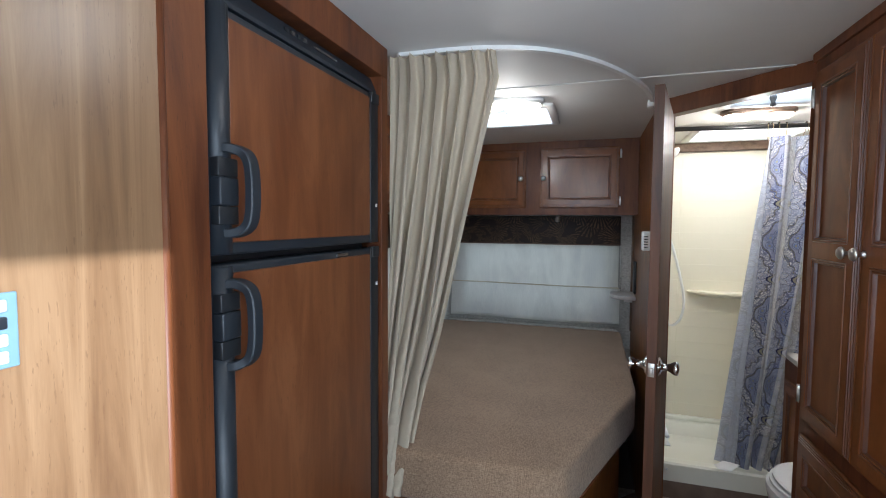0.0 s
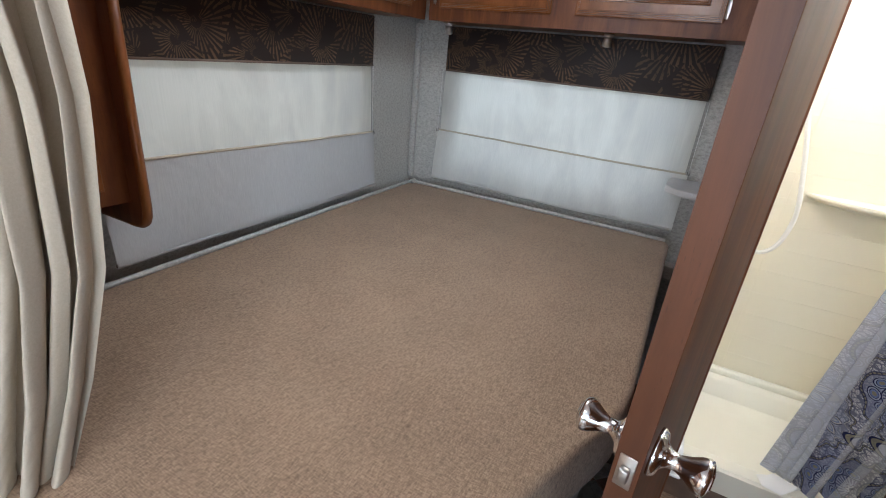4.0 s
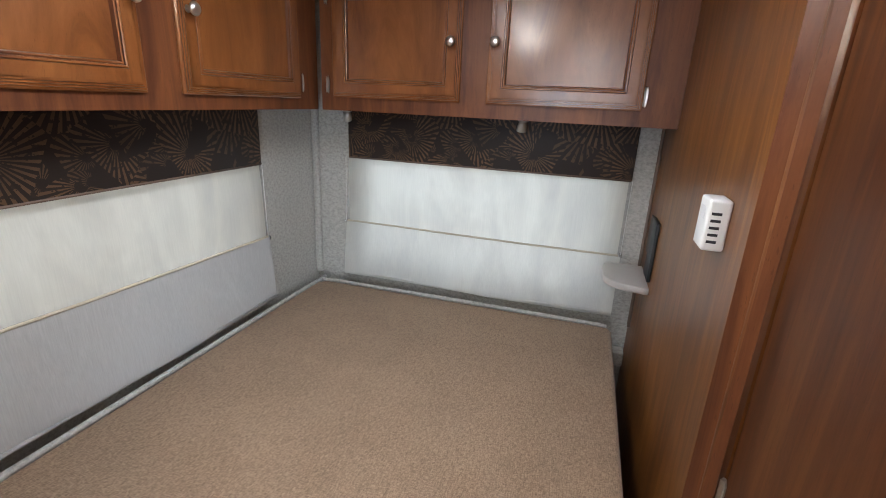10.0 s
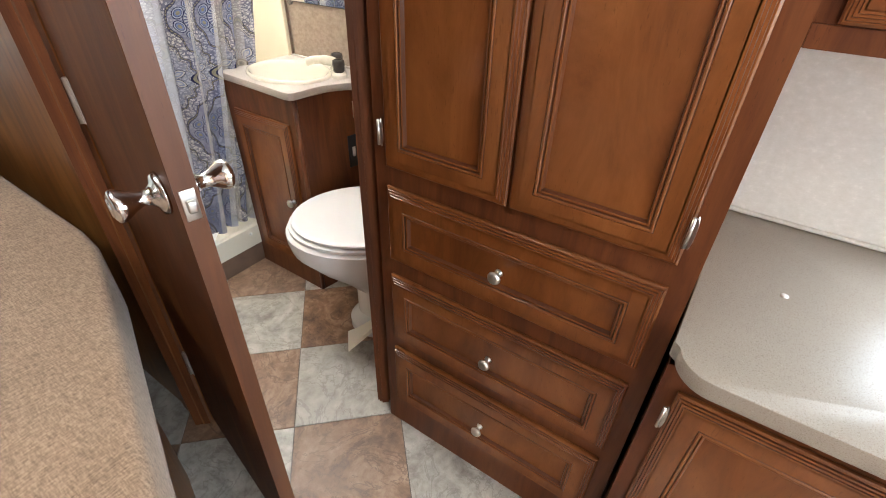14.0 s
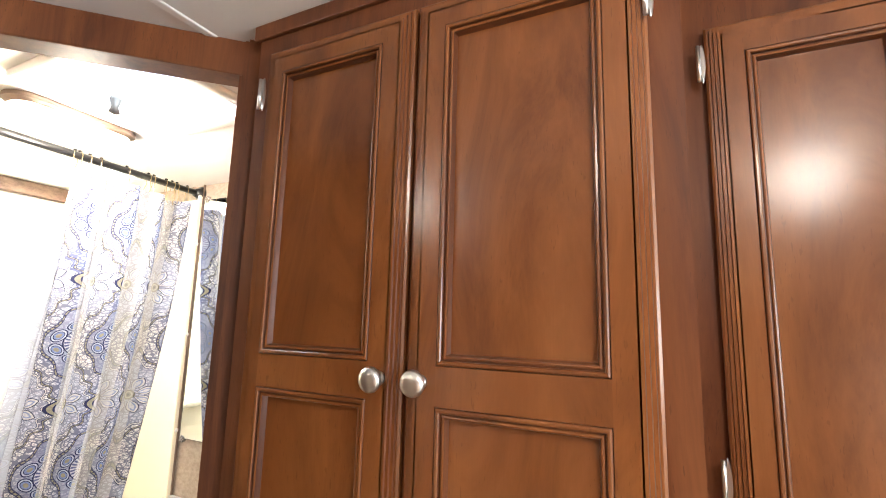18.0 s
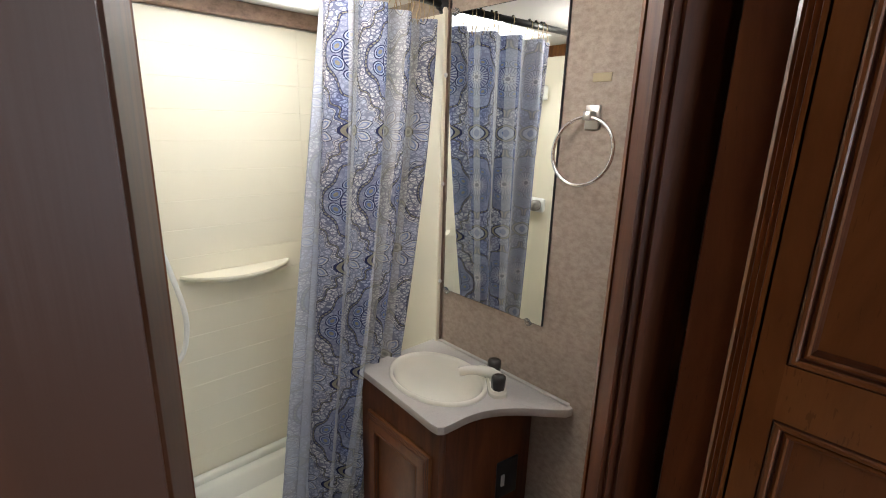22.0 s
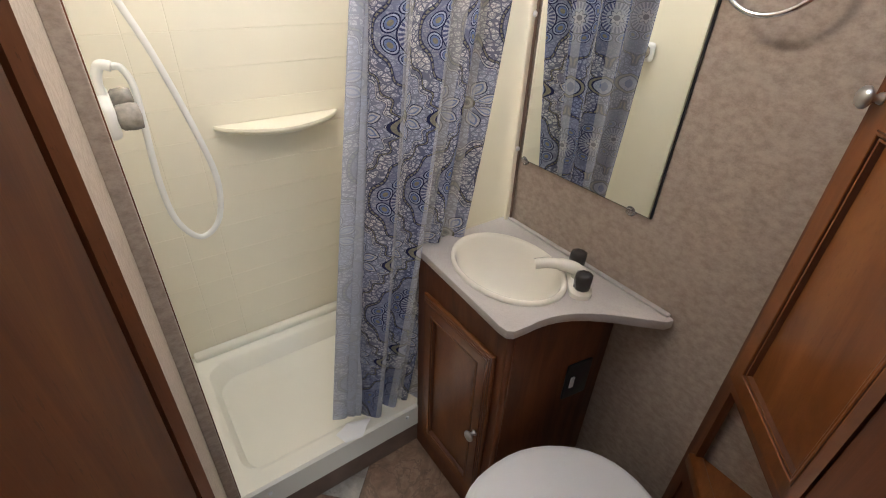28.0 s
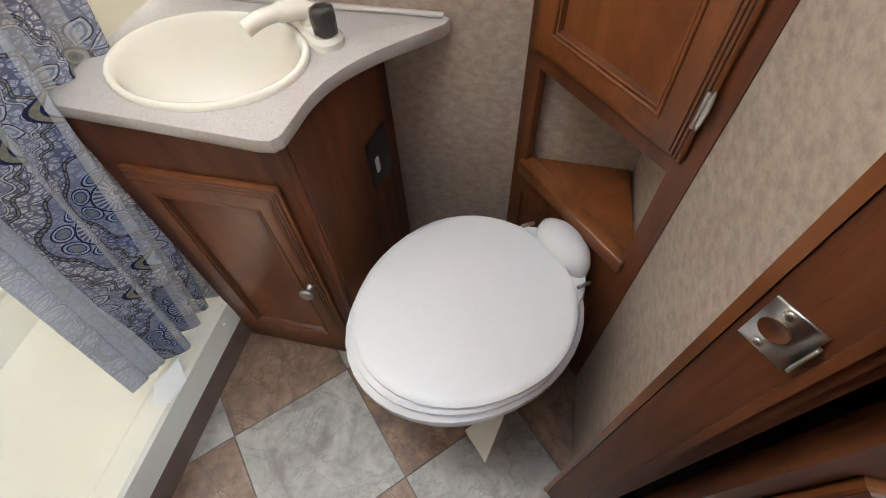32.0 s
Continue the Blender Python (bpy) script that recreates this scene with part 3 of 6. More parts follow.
def rrect(x0, x1, y0, y1, r, z, seg=5):
    """Rounded rectangle in a level plane."""
    out = []
    for cx, cy, a in ((x1 - r, y1 - r, 0), (x0 + r, y1 - r, 90), (x0 + r, y0 + r, 180), (x1 - r, y0 + r, 270)):
        for k in range(seg + 1):
            t = radians(a + 90 * k / seg)
            out.append(Vector((cx + r * math.cos(t), cy + r * math.sin(t), z)))
    return out


def uv_from(ob, fn):
    """Writes a UV map from fn(vertex index)."""
    me = ob.data
    lay = me.uv_layers.new(name="cloth")
    for l in me.loops:
        lay.data[l.index].uv = fn(l.vertex_index)


# frame loops of a moulding round a rectangle in the x-z plane; front is -y
def frame_loops(bm, x0, x1, z0, z1, steps):
    lp = [[Vector((x0 + i, y, z0 + i)), Vector((x1 - i, y, z0 + i)), Vector((x1 - i, y, z1 - i)), Vector((x0 + i, y, z1 - i))] for i, y in steps]
    return rings(bm, lp, True, False, False)


def knob_mesh(r=0.0165):
    """Round cabinet knob on a short neck, axis along -y."""
    m = pose(0, 0, 0, 90, 0, 0)
    return lathe(B(), [(0.009, 0), (0.0085, 0.003), (0.0055, 0.006), (0.0055, 0.013), (r * 0.75, 0.0165), (r, 0.0205), (r * 0.99, 0.0235), (r * 0.8, 0.0275), (r * 0.45, 0.0298), (0.0004, 0.0305)], m, 24)


def hinge_mesh():
    bm = B()
    oval = [Vector((0.0042 * math.cos(a) * abs(math.cos(a)) ** 0.2, 0, 0.030 * math.sin(a))) for a in (2 * math.pi * i / 20 for i in range(20))]
    rings(bm, [[p + Vector((0, y, 0)) for p in oval] if k == 1 else [p * k + Vector((0, y, 0)) for p in oval] for y, k in ((0.0, 1), (-0.002, 1), (-0.004, 0.86))])
    bmesh.ops.recalc_face_normals(bm, faces=bm.faces[:])
    tube(bm, [(-0.005, -0.004, -0.027), (-0.005, -0.004, 0.027)], 0.003, 8)
    return bm


def around(poly, cx, cy, n=56):
    """Pairs of directions and border points of a star-shaped outline, turning about a centre."""
    angs = sorted({2 * math.pi * i / n - math.pi for i in range(n)} | {math.atan2(y - cy, x - cx) for x, y in poly})
    out = []
    for a in angs:
        c, s = math.cos(a), math.sin(a)
        best = None
        for (xa, ya), (xb, yb) in zip(poly, poly[1:] + poly[:1]):
            den = c * (yb - ya) - s * (xb - xa)
            if abs(den) < 1e-9:
                continue
            r = ((xa - cx) * (yb - ya) - (ya - cy) * (xb - xa)) / den
            q = ((xa - cx) * s - (ya - cy) * c) / den
            if r > 0 and -1e-6 <= q <= 1 + 1e-6 and (best is None or r < best):
                best = r
        if best is not None:
            out.append((a, Vector((cx + best * c, cy + best * s))))
    return out


def holed_slab(poly, cx, cy, radius, z0, z1):
    """A slab with softened border and one hole, whose radius is given for every direction from its centre."""
    edge = around(poly, cx, cy)
    mid = Vector((cx, cy))
    hole = [mid + Vector((math.cos(a), math.sin(a))) * radius(a) for a, _ in edge]
    lps = [[Vector((p.x, p.y, z)) for p in hole] for z in (z0, z1)]
    for inset, z in ((0.004, z1), (0.001, z1 - 0.001), (0.0, z1 - 0.004), (0.0, z0 + 0.004), (0.003, z0)):
        lps.append([Vector((*(p - (p - mid).normalized() * inset), z)) for _, p in edge])
    bm = B()
    rings(bm, lps + [lps[0]], True, False, False)
    bmesh.ops.remove_doubles(bm, verts=bm.verts[:], dist=0.0001)
    bmesh.ops.recalc_face_normals(bm, faces=bm.faces[:])
    return bm


def glazed(bm, x0, x1, z0, z1, lines):
    """Give the faces whose inset from the border lies in one of the bands the second material."""
    for f_ in bm.faces:
        c = f_.calc_center_median()
        d = min(c.x - x0, x1 - c.x, c.z - z0, z1 - c.z)
        if any(a < d < b for a, b in lines):
            f_.material_index = 1
    return bm


TH = 0.02  # door leaf thickness


def cab_door(parent, x0, x1, z0, z1, openings, knob=None, hinges=(), stile=0.045, front=0.0, name="door", knob_r=0.0165):
    """A framed door with bead mouldings and flat recessed panels; its back lies at y=front, its face 2 cm before it."""
    e, yf = 0.02, front - TH
    bm = B()
    frame_loops(bm, x0, x1, z0, z1, [(0.002, front), (0.0, front - 0.003), (0.0, front - 0.009), (0.003, front - 0.0115), (0.0055, front - 0.0115), (0.0065, front - 0.0145), (0.0105, front - 0.0145), (0.0115, front - 0.0175), (0.0155, front - 0.0175), (0.0165, yf), (e + 0.002, yf)])
    xs0, xs1 = x0 + e, x1 - e
    lo, hi = openings[0][0], openings[0][1]
    glazed(bm, x0, x1, z0, z1, [(0.0056, 0.0064), (0.0106, 0.0114), (0.0156, 0.0164)])
    d = part(name, bm, [M_CAB, M_EDGE], parent, smooth=False)
    for a, b in ((xs0, lo), (hi, xs1)):
        part("stile", box(B(), a, b, yf, front, z0 + e, z1 - e), M_CAB, d, smooth=False)
    zz = [z0 + e] + [v for o in openings for v in (o[2], o[3])] + [z1 - e]
    for a, b in zip(zz[::2], zz[1::2]):
        part("rail", box(B(), lo, hi, yf, front, a, b), M_CAB, d, smooth=False)
    for a, b, c, f in openings:
        bm = frame_loops(B(), a, b, c, f, [(0.0, yf), (0.0006, yf + 0.0014), (0.0016, yf - 0.001), (0.0032, yf - 0.002), (0.0055, yf - 0.0018), (0.0068, yf - 0.0004), (0.0074, yf + 0.0034), (0.0086, yf + 0.0034), (0.0094, yf + 0.0016), (0.0112, yf + 0.001), (0.013, yf + 0.0018), (0.0138, yf + 0.006), (0.0146, yf + 0.0085), (0.0158, front - 0.0075)])
        glazed(bm, a, b, c, f, [(0.0, 0.0014), (0.0069, 0.0088), (0.0132, 0.016)])
        part("bead", bm, [M_CAB, M_EDGE], d, smooth=False)
        part("panel", box(B(), a + 0.012, b - 0.012, front - 0.009, front - 0.003, c + 0.012, f - 0.012), M_CAB, d, smooth=False)
    if knob:
        k = part("knob", knob_mesh(knob_r), M_STEEL, d, "brushed nickel knob")
        k.location = (knob[0], yf, knob[1])
    for hx, hz in hinges:
        h = part("hinge", hinge_mesh(), M_STEEL, d, "small nickel hinge")
        h.location = (hx, yf + 0.004, hz)
    return d


def drawer(parent, x0, x1, z0, z1, front=0.0, knob=True):
    d = cab_door(parent, x0, x1, z0, z1, [(x0 + 0.048, x1 - 0.048, z0 + 0.048, z1 - 0.048)], ((x0 + x1) / 2, (z0 + z1) / 2) if knob else None, name="drawer", front=front, knob_r=0.0145)
    return d


FACE_MX, FACE_PX, FACE_MY = -90, 90, 0  # turn about z so that the front looks to -x, +x, -y


# ---- structure ----
CEIL = 2.044
XL, XR, YF, YB = -1.12, 1.36, 3.47, -3.0


def struct(name, bm, mat, label, smooth=False):
    return single(name, bm, mat, label, name.split("_")[0], kind="structure", smooth=smooth)


# outer walls: left with the bed window, front with the head window, right with the kitchen window
bm = B()
box(bm, XL - 0.05, XL, YB, 1.95, -0.05, CEIL)
box(bm, XL - 0.05, XL, 2.98, YF + 0.05, -0.05, CEIL)
box(bm, XL - 0.05, XL, 1.95, 2.98, -0.05, 0.88)
box(bm, XL - 0.05, XL, 1.95, 2.98, 1.50, CEIL)
struct("wall_left", bm, M_PAPERGREY, "grey flocked outer wall with a window")
bm = B()
box(bm, XL, -0.86, YF, YF + 0.05, -0.05, CEIL)
box(bm, 0.19, 0.345, YF, YF + 0.05, -0.05, CEIL)
box(bm, -0.86, 0.19, YF, YF + 0.05, -0.05, 0.88)
box(bm, -0.86, 0.19, YF, YF + 0.05, 1.50, CEIL)
struct("wall_front", bm, M_PAPERGREY, "grey flocked end wall with a window")
struct("wall_shower_end", box(B(), 0.345, XR, 3.512, 3.55, -0.05, 2.09), M_OUTER, "wall behind the shower liner")
bm = B()
box(bm, XR, XR + 0.05, YB, -1.1, -0.05, CEIL)
# unseen doorway gap, placed and sized to shape the sun on the pantry panel
box(bm, XR, XR + 0.05, -1.1, -0.45, 1.98, CEIL)
box(bm, XR, XR + 0.05, -0.45, 0.15, -0.05, CEIL)
box(bm, XR, XR + 0.05, 0.15, 0.76, -0.05, 0.98)
box(bm, XR, XR + 0.05, 0.15, 0.76, 1.16, CEIL)
box(bm, XR, XR + 0.05, 0.76, 1.1, -0.05, CEIL)
box(bm, XR, XR + 0.05, 1.1, 3.55, -0.05, 2.09)
struct("wall_right", bm, M_PAPER, "mottled taupe outer wall")
struct("wall_rear", box(B(), XL - 0.05, XR + 0.05, YB - 0.05, YB, -0.05, CEIL), M_OUTER, "plain end wall behind the hall")
# side wall between bed and bathroom, wood on the bed side and papered in the bathroom
bm = B()
box(bm, 0.325, 0.35, 2.262, YF, 0, CEIL)
struct("wall_bed_side", bm, M_LAM, "cherry woodgrain partition beside the bed")
bm = B()
box(bm, 0.35, 0.375, 2.30, 2.86, 0, CEIL)
struct("wall_bath_side", bm, M_PAPER, "mottled taupe bathroom wall")
bm = B()
box(bm, 0.79, XR, 1.815, 1.85, 0, CEIL)
struct("wall_bath_back", bm, M_PAPER, "mottled taupe wall behind the wardrobe")

# ceiling with openings for two roof vents and the shower skylight
bm = B()
holes = [(-0.51, -0.15, 2.20, 2.56), (0.61, 0.93, 2.09, 2.42), (0.62, 1.16, 2.94, 3.36)]
xs = sorted({XL, XR, *(v for h in holes for v in h[:2])})
ys = sorted({YB, 3.512, *(v for h in holes for v in h[2:])})
for xa, xb in zip(xs, xs[1:]):
    for ya, yb in zip(ys, ys[1:]):
        cx, cy = (xa + xb) / 2, (ya + yb) / 2
        if not any(h[0] < cx < h[1] and h[2] < cy < h[3] for h in holes):
            box(bm, xa, xb, ya, yb, CEIL, CEIL + 0.05)
struct("ceiling", bm, M_CEIL, "pale grey vinyl ceiling with roof openings")
bm = B()
box(bm, -0.5, 0.72, 1.898, 1.914, CEIL - 0.004, CEIL + 0.001, 0.002)
struct("trim_ceiling_seam", bm, M_WHITE, "thin white seam strip on the ceiling")

# floor: base sheet, then the printed tiles as pieces
floor = struct("floor", box(B(), XL - 0.05, XR + 0.05, YB - 0.05, 3.55, -0.08, -0.004), M_GROUT, "stone-look vinyl tile floor laid diagonally")

# casing of the bathroom doorway: hinge post, latch post and head
H0, P0 = Vector((0.34, 2.258)), Vector((0.722, 1.868))
ax = (P0 - H0).normalized()
nx = Vector((-ax.y, ax.x))  # into the bathroom


def slant(bm, s0, s1, d0, d1, z0, z1, bev=0.0):
    """A block along the doorway's slanting line: s along it, d into the bathroom."""
    poly = [H0 + ax * s + nx * d for s, d in ((s0, d0), (s1, d0), (s1, d1), (s0, d1))]
    return prism(bm, [(p.x, p.y) for p in poly], z0, z1, bev)


door_frame = thing("door_frame", "cherry wood casing of the bathroom doorway", "door frame", kind="structure")
L_ = (P0 - H0).length
part("hinge_post", slant(slant(B(), -0.045, 0.0, -0.012, 0.05, 0, CEIL, 0.003), 0.0, 0.012, 0.036, 0.05, 0, CEIL), M_FRAME, door_frame, smooth=False)
part("latch_post", slant(slant(slant(B(), L_, L_ + 0.05, -0.012, 0.055, 0, CEIL, 0.003), L_ + 0.008, L_ + 0.03, -0.02, -0.012, 0, CEIL, 0.003), L_ - 0.006, L_, -0.004, 0.004, 0, CEIL), M_FRAME, door_frame, smooth=False)
part("head", slant(B(), 0.0, L_, -0.008, 0.05, 1.975, CEIL, 0.003), M_FRAME, door_frame, smooth=False)
part("inner_casing", slant(slant(B(), L_ + 0.05, L_ + 0.075, 0.02, 0.06, 0, CEIL, 0.002), L_ - 0.002, L_ + 0.05, 0.056, 0.066, 0, CEIL), M_CAB, door_frame, smooth=False)
sp = B()
slant(sp, L_ - 0.0025, L_ - 0.0002, 0.012, 0.050, 0.978, 1.034, 0.001)
slant(sp, L_ - 0.008, L_ - 0.0025, 0.0095, 0.012, 0.988, 1.024, 0.0008)
plate = part("strike_plate", sp, M_STEEL, door_frame, "dull metal strike plate with two screws")
q = H0 + ax * (L_ - 0.0025) + nx * 0.035
part("latch_hole", lathe(B(), [(0.0118, 0.0), (0.0112, 0.001), (0.0105, 0.0004), (0.0004, 0.0002)], Matrix.Translation((q.x, q.y, 1.006)) @ Vector((-ax.x, -ax.y, 0)).to_track_quat('Z', 'Y').to_matrix().to_4x4(), 20), M_EDGE, plate, "round hole showing raw wood")
for sz in (0.985, 1.027):
    q = H0 + ax * (L_ - 0.0025) + nx * 0.036
    mm = Matrix.Translation((q.x, q.y, sz)) @ Vector((-ax.x, -ax.y, 0)).to_track_quat('Z', 'Y').to_matrix().to_4x4()
    part("screw", lathe(B(), [(0.0042, 0), (0.0042, 0.0012), (0.002, 0.002)], mm, 12), M_STEEL, plate)

# bathroom door, opened wide into the hall against the bed
DOOR_DIR = -101.5
bath_door = thing("door_bathroom", "cherry woodgrain bathroom door standing open with chrome knobs", "door",
                  Matrix.Translation((0.343, 2.255, 0)) @ pose(0, 0, 0, 0, 0, DOOR_DIR), kind="structure")
part("leaf", box(B(), 0.004, 0.532, 0.0015, 0.0325, 0.022, 1.968, 0.0015), M_DOORLEAF, bath_door, smooth=False)
part("edge_band", box(B(), 0.532, 0.5335, 0.002, 0.032, 0.022, 1.968), M_DOOREDGE, bath_door, "reddish brown edge band", False)
KNOBP = [(0.031, 0), (0.031, 0.004), (0.027, 0.009), (0.017, 0.012), (0.0115, 0.018), (0.0105, 0.028), (0.0145, 0.038), (0.0205, 0.048), (0.0235, 0.056), (0.0225, 0.061), (0.016, 0.0645), (0.013, 0.063), (0.0125, 0.066), (0.0004, 0.0665)]
for yy, turn in ((0.0015, 90), (0.0325, -90)):
    part("door_knob", lathe(B(), KNOBP, pose(0.475, yy, 1.035, turn, 0, 0), 28), M_CHROME, bath_door, "polished chrome door knob")
part("latch", box(box(B(), 0.5334, 0.5355, 0.007, 0.027, 1.012, 1.058, 0.0008), 0.5355, 0.545, 0.011, 0.023, 1.026, 1.044, 0.002), M_STEEL, bath_door, "metal latch")
for hz in (0.28, 1.045, 1.875):
    bm = tube(B(), [(0.0, -0.003, hz - 0.045), (0.0, -0.003, hz + 0.045)], 0.005, 10)
    box(bm, 0.002, 0.016, -0.0005, 0.0025, hz - 0.044, hz + 0.044)
    part("hinge", bm, M_STEEL, bath_door, "nickel butt hinge")

# ---- hall: refrigerator wall ----
def pan_wall():
    t = thing("wall_pantry", "glossy woodgrain panelled pantry side with rounded edge", "wall", kind="structure")
    part("panel", box(B(), XL, -0.53, -0.55, 0.588, 0, CEIL, 0.002), M_PANEL, t, smooth=False)
    part("corner_bead", tube(B(), [(-0.536, 0.588, 0), (-0.536, 0.588, CEIL)], 0.009, 12), M_FRAME, t)
    part("stile", box(B(), -0.6, -0.548, 0.578, 0.688, 0, CEIL, 0.002), M_FRAME, t, smooth=False)
    part("header", box(B(), -0.6, -0.548, 0.688, 1.395, 1.954, CEIL, 0.002), M_FRAME, t, smooth=False)
    part("end_stile", box(B(), -0.6, -0.548, 1.352, 1.395, 0, 1.954, 0.002), M_FRAME, t, smooth=False)
    part("side", box(B(), XL, -0.6, 1.375, 1.395, 0, CEIL), M_LAM, t, smooth=False)
    part("toe_board", box(B(), -0.6, -0.56, 0.688, 1.352, 0, 0.46, 0.002), M_FRAME, t, smooth=False)


pan_wall()

sw = thing("switch_panel", "blue-grey switch plate with rocker switches on the pantry panel", "switch", pose(-0.529, 0.40, 1.4075, 0, 0, 90))
part("plate", box(B(), -0.048, 0.0, -0.004, 0.0, -0.04, 0.04, 0.002), M_SWITCH, sw)
for i in range(4):
    part("rocker", box(B(), -0.032, -0.012, -0.009, -0.003, -0.034 + i * 0.018, -0.021 + i * 0.018, 0.002), M_LABEL if i != 2 else M_BLUEBLACK, sw)

# refrigerator: local x along the wall (to the bed), front at local y=0, depth backwards
fr = thing("refrigerator", "two-door camper refrigerator with wood panels and dark grey trim", "refrigerator", pose(-0.591, 0.735, 0, 0, 0, 90))
part("body", box(B(), -0.04, 0.612, 0.02, 0.50, 0.46, 1.95, 0.004), M_BLACK, fr)
cp = B()
rings(cp, [[Vector((x, 0.02, 1.895)), Vector((x, -0.026, 1.899)), Vector((x, -0.026, 1.908)), Vector((x, -0.010, 1.946)), Vector((x, 0.02, 1.951))] for x in (-0.04, 0.612)])
ctl = part("control_panel", cp, M_BLUEBLACK, fr, "dark grey sloping control panel", False)
for i in range(4):
    part("button", box(B(), 0.19 + i * 0.022, 0.202 + i * 0.022, -0.0215, -0.0175, 1.924, 1.932), M_GREYPL if i % 2 else M_BLACK, ctl)
part("badge", box(B(), 0.30, 0.40, -0.0205, -0.0175, 1.926, 1.931), M_GREYPL, ctl)


def fridge_door(z0, z1, hz):
    d = part("door", box(B(), -0.03, 0.61, -0.03, 0.016, z0, z1, 0.006), M_BLUEBLACK, fr, "dark grey door frame with a woodgrain panel")
    part("panel", box(B(), 0.012, 0.556, -0.034, -0.028, z0 + 0.022, z1 - 0.016, 0.002), M_FRIDGE, d, "reddish woodgrain panel", False)
    bm = B()
    tube(bm, [(-0.014, -0.026, z0 + 0.004), (-0.014, -0.026, z1 - 0.004)], 0.024, 16)
    part("grip_rail", bm, M_BLUEBLACK, d)
    # flat loop handle: a strap swept out from the rail and back
    path = spline([(-0.016, -0.034, -0.070), (-0.006, -0.058, -0.072), (0.004, -0.077, -0.060), (0.008, -0.083, -0.030), (0.008, -0.083, 0.030), (0.004, -0.077, 0.060), (-0.006, -0.058, 0.072), (-0.016, -0.034, 0.070)], 6)
    path = [Vector(p) for p in path]
    loops = []
    for k, p in enumerate(path):
        run = (path[min(k + 1, len(path) - 1)] - path[max(k - 1, 0)]).normalized()
        out = run.cross(Vector((1, 0, 0))).normalized()
        c = p + Vector((0, 0, hz))
        loops.append([c + Vector((sx * 0.0125, 0, 0)) + out * sn_ for sx, sn_ in ((-1, -0.006), (-0.8, -0.008), (0.8, -0.008), (1, -0.006), (1, 0.006), (0.8, 0.008), (-0.8, 0.008), (-1, 0.006))])
    hb = rings(B(), loops)
    bmesh.ops.recalc_face_normals(hb, faces=hb.faces[:])
    part("handle", hb, M_BLUEBLACK, d, "dark grey loop handle")
    for zr in (hz - 0.042, hz + 0.040):
        part("handle_recess", box(B(), -0.036, 0.010, -0.0515, -0.03, zr - 0.016, zr + 0.016, 0.002), M_BLACK, d)
    part("handle_inset", box(B(), -0.036, 0.008, -0.055, -0.03, hz - 0.025, hz + 0.023, 0.003), M_BLUEBLACK, d)
    e = box(B(), 0.560, 0.61, -0.034, -0.028, z0, z1, 0.002)
    part("edge_strip", e, M_BLACK, d)
    part("hinge_cover", box(B(), 0.566, 0.612, -0.037, -0.02, z1 - 0.028, z1 + 0.004, 0.003), M_BLACK, d)
    part("marker", box(B(), 0.591, 0.599, -0.0365, -0.0335, hz - 0.008, hz + 0.002), M_LABEL, d, "small white sticker")


fridge_door(0.48, 1.446, 1.342)
fridge_door(1.462, 1.893, 1.574)
part("nameplate", box(B(), 0.375, 0.425, -0.035, -0.029, 1.434, 1.440), M_STEEL, fr, "small pale name badge")

# ---- hall: wardrobe ----
wd = thing("wardrobe", "stained maple wardrobe with two panelled doors above three drawers", "wardrobe", pose(0.70, 1.80, 0, 0, 0, FACE_MX))
bm = B()
box(bm, 0, 0.036, 0, 0.02, 0, CEIL)
box(bm, 0.636, 0.67, 0, 0.02, 0, CEIL)
box(bm, 0.322, 0.342, 0, 0.02, 0.9, 1.97)
for za, zb in ((0, 0.128), (0.352, 0.398), (0.618, 0.672), (0.868, 0.925), (1.972, CEIL)):
    box(bm, 0.036, 0.636, 0, 0.02, za, zb)
part("face_frame", bm, M_FRAME, wd, smooth=False)
bm = B()
box(bm, 0.65, 0.67, 0.02, 0.655, 0, CEIL)
box(bm, 0, 0.02, 0.09, 0.655, 0, CEIL)
box(bm, 0.02, 0.65, 0.03, 0.04, 0, CEIL)
part("carcass", bm, M_LAM, wd, smooth=False)
part("cornice", box(B(), -0.01, 0.675, -0.008, 0.0, 2.015, CEIL, 0.002), M_FRAME, wd, smooth=False)
cab_door(wd, 0.038, 0.329, 0.918, 1.978, [(0.08, 0.280, 0.965, 1.422), (0.08, 0.280, 1.47, 1.931)], (0.30, 1.45), [(0.036, 0.995), (0.036, 1.9)])
cab_door(wd, 0.335, 0.636, 0.918, 1.978, [(0.382, 0.588, 0.965, 1.422), (0.382, 0.588, 1.47, 1.931)], (0.362, 1.45), [(0.64, 0.985), (0.64, 1.9)])
for z0, z1 in ((0.67, 0.87), (0.397, 0.62), (0.13, 0.355)):
    drawer(wd, 0.038, 0.636, z0, z1)

# ---- hall: kitchen corner ----
ku = thing("wall_cabinet", "stained maple kitchen wall cabinet with glossy panelled doors", "cabinet", pose(0.89, 1.125, 0, 0, 0, FACE_MX))
bm = B()
box(bm, 0, 1.0, 0.002, 0.31, 1.217, CEIL)
part("body", bm, M_FRAME, ku, smooth=False)
box(bm := B(), 0.002, 1.0, -0.004, 0.002, 1.217, 1.25)
part("lower_rail", bm, M_FRAME, ku, smooth=False)
cab_door(ku, 0.03, 0.292, 1.253, 1.958, [(0.077, 0.240, 1.303, 1.908)], (0.268, 1.62), [(0.026, 1.335), (0.026, 1.9)], front=-0.002)
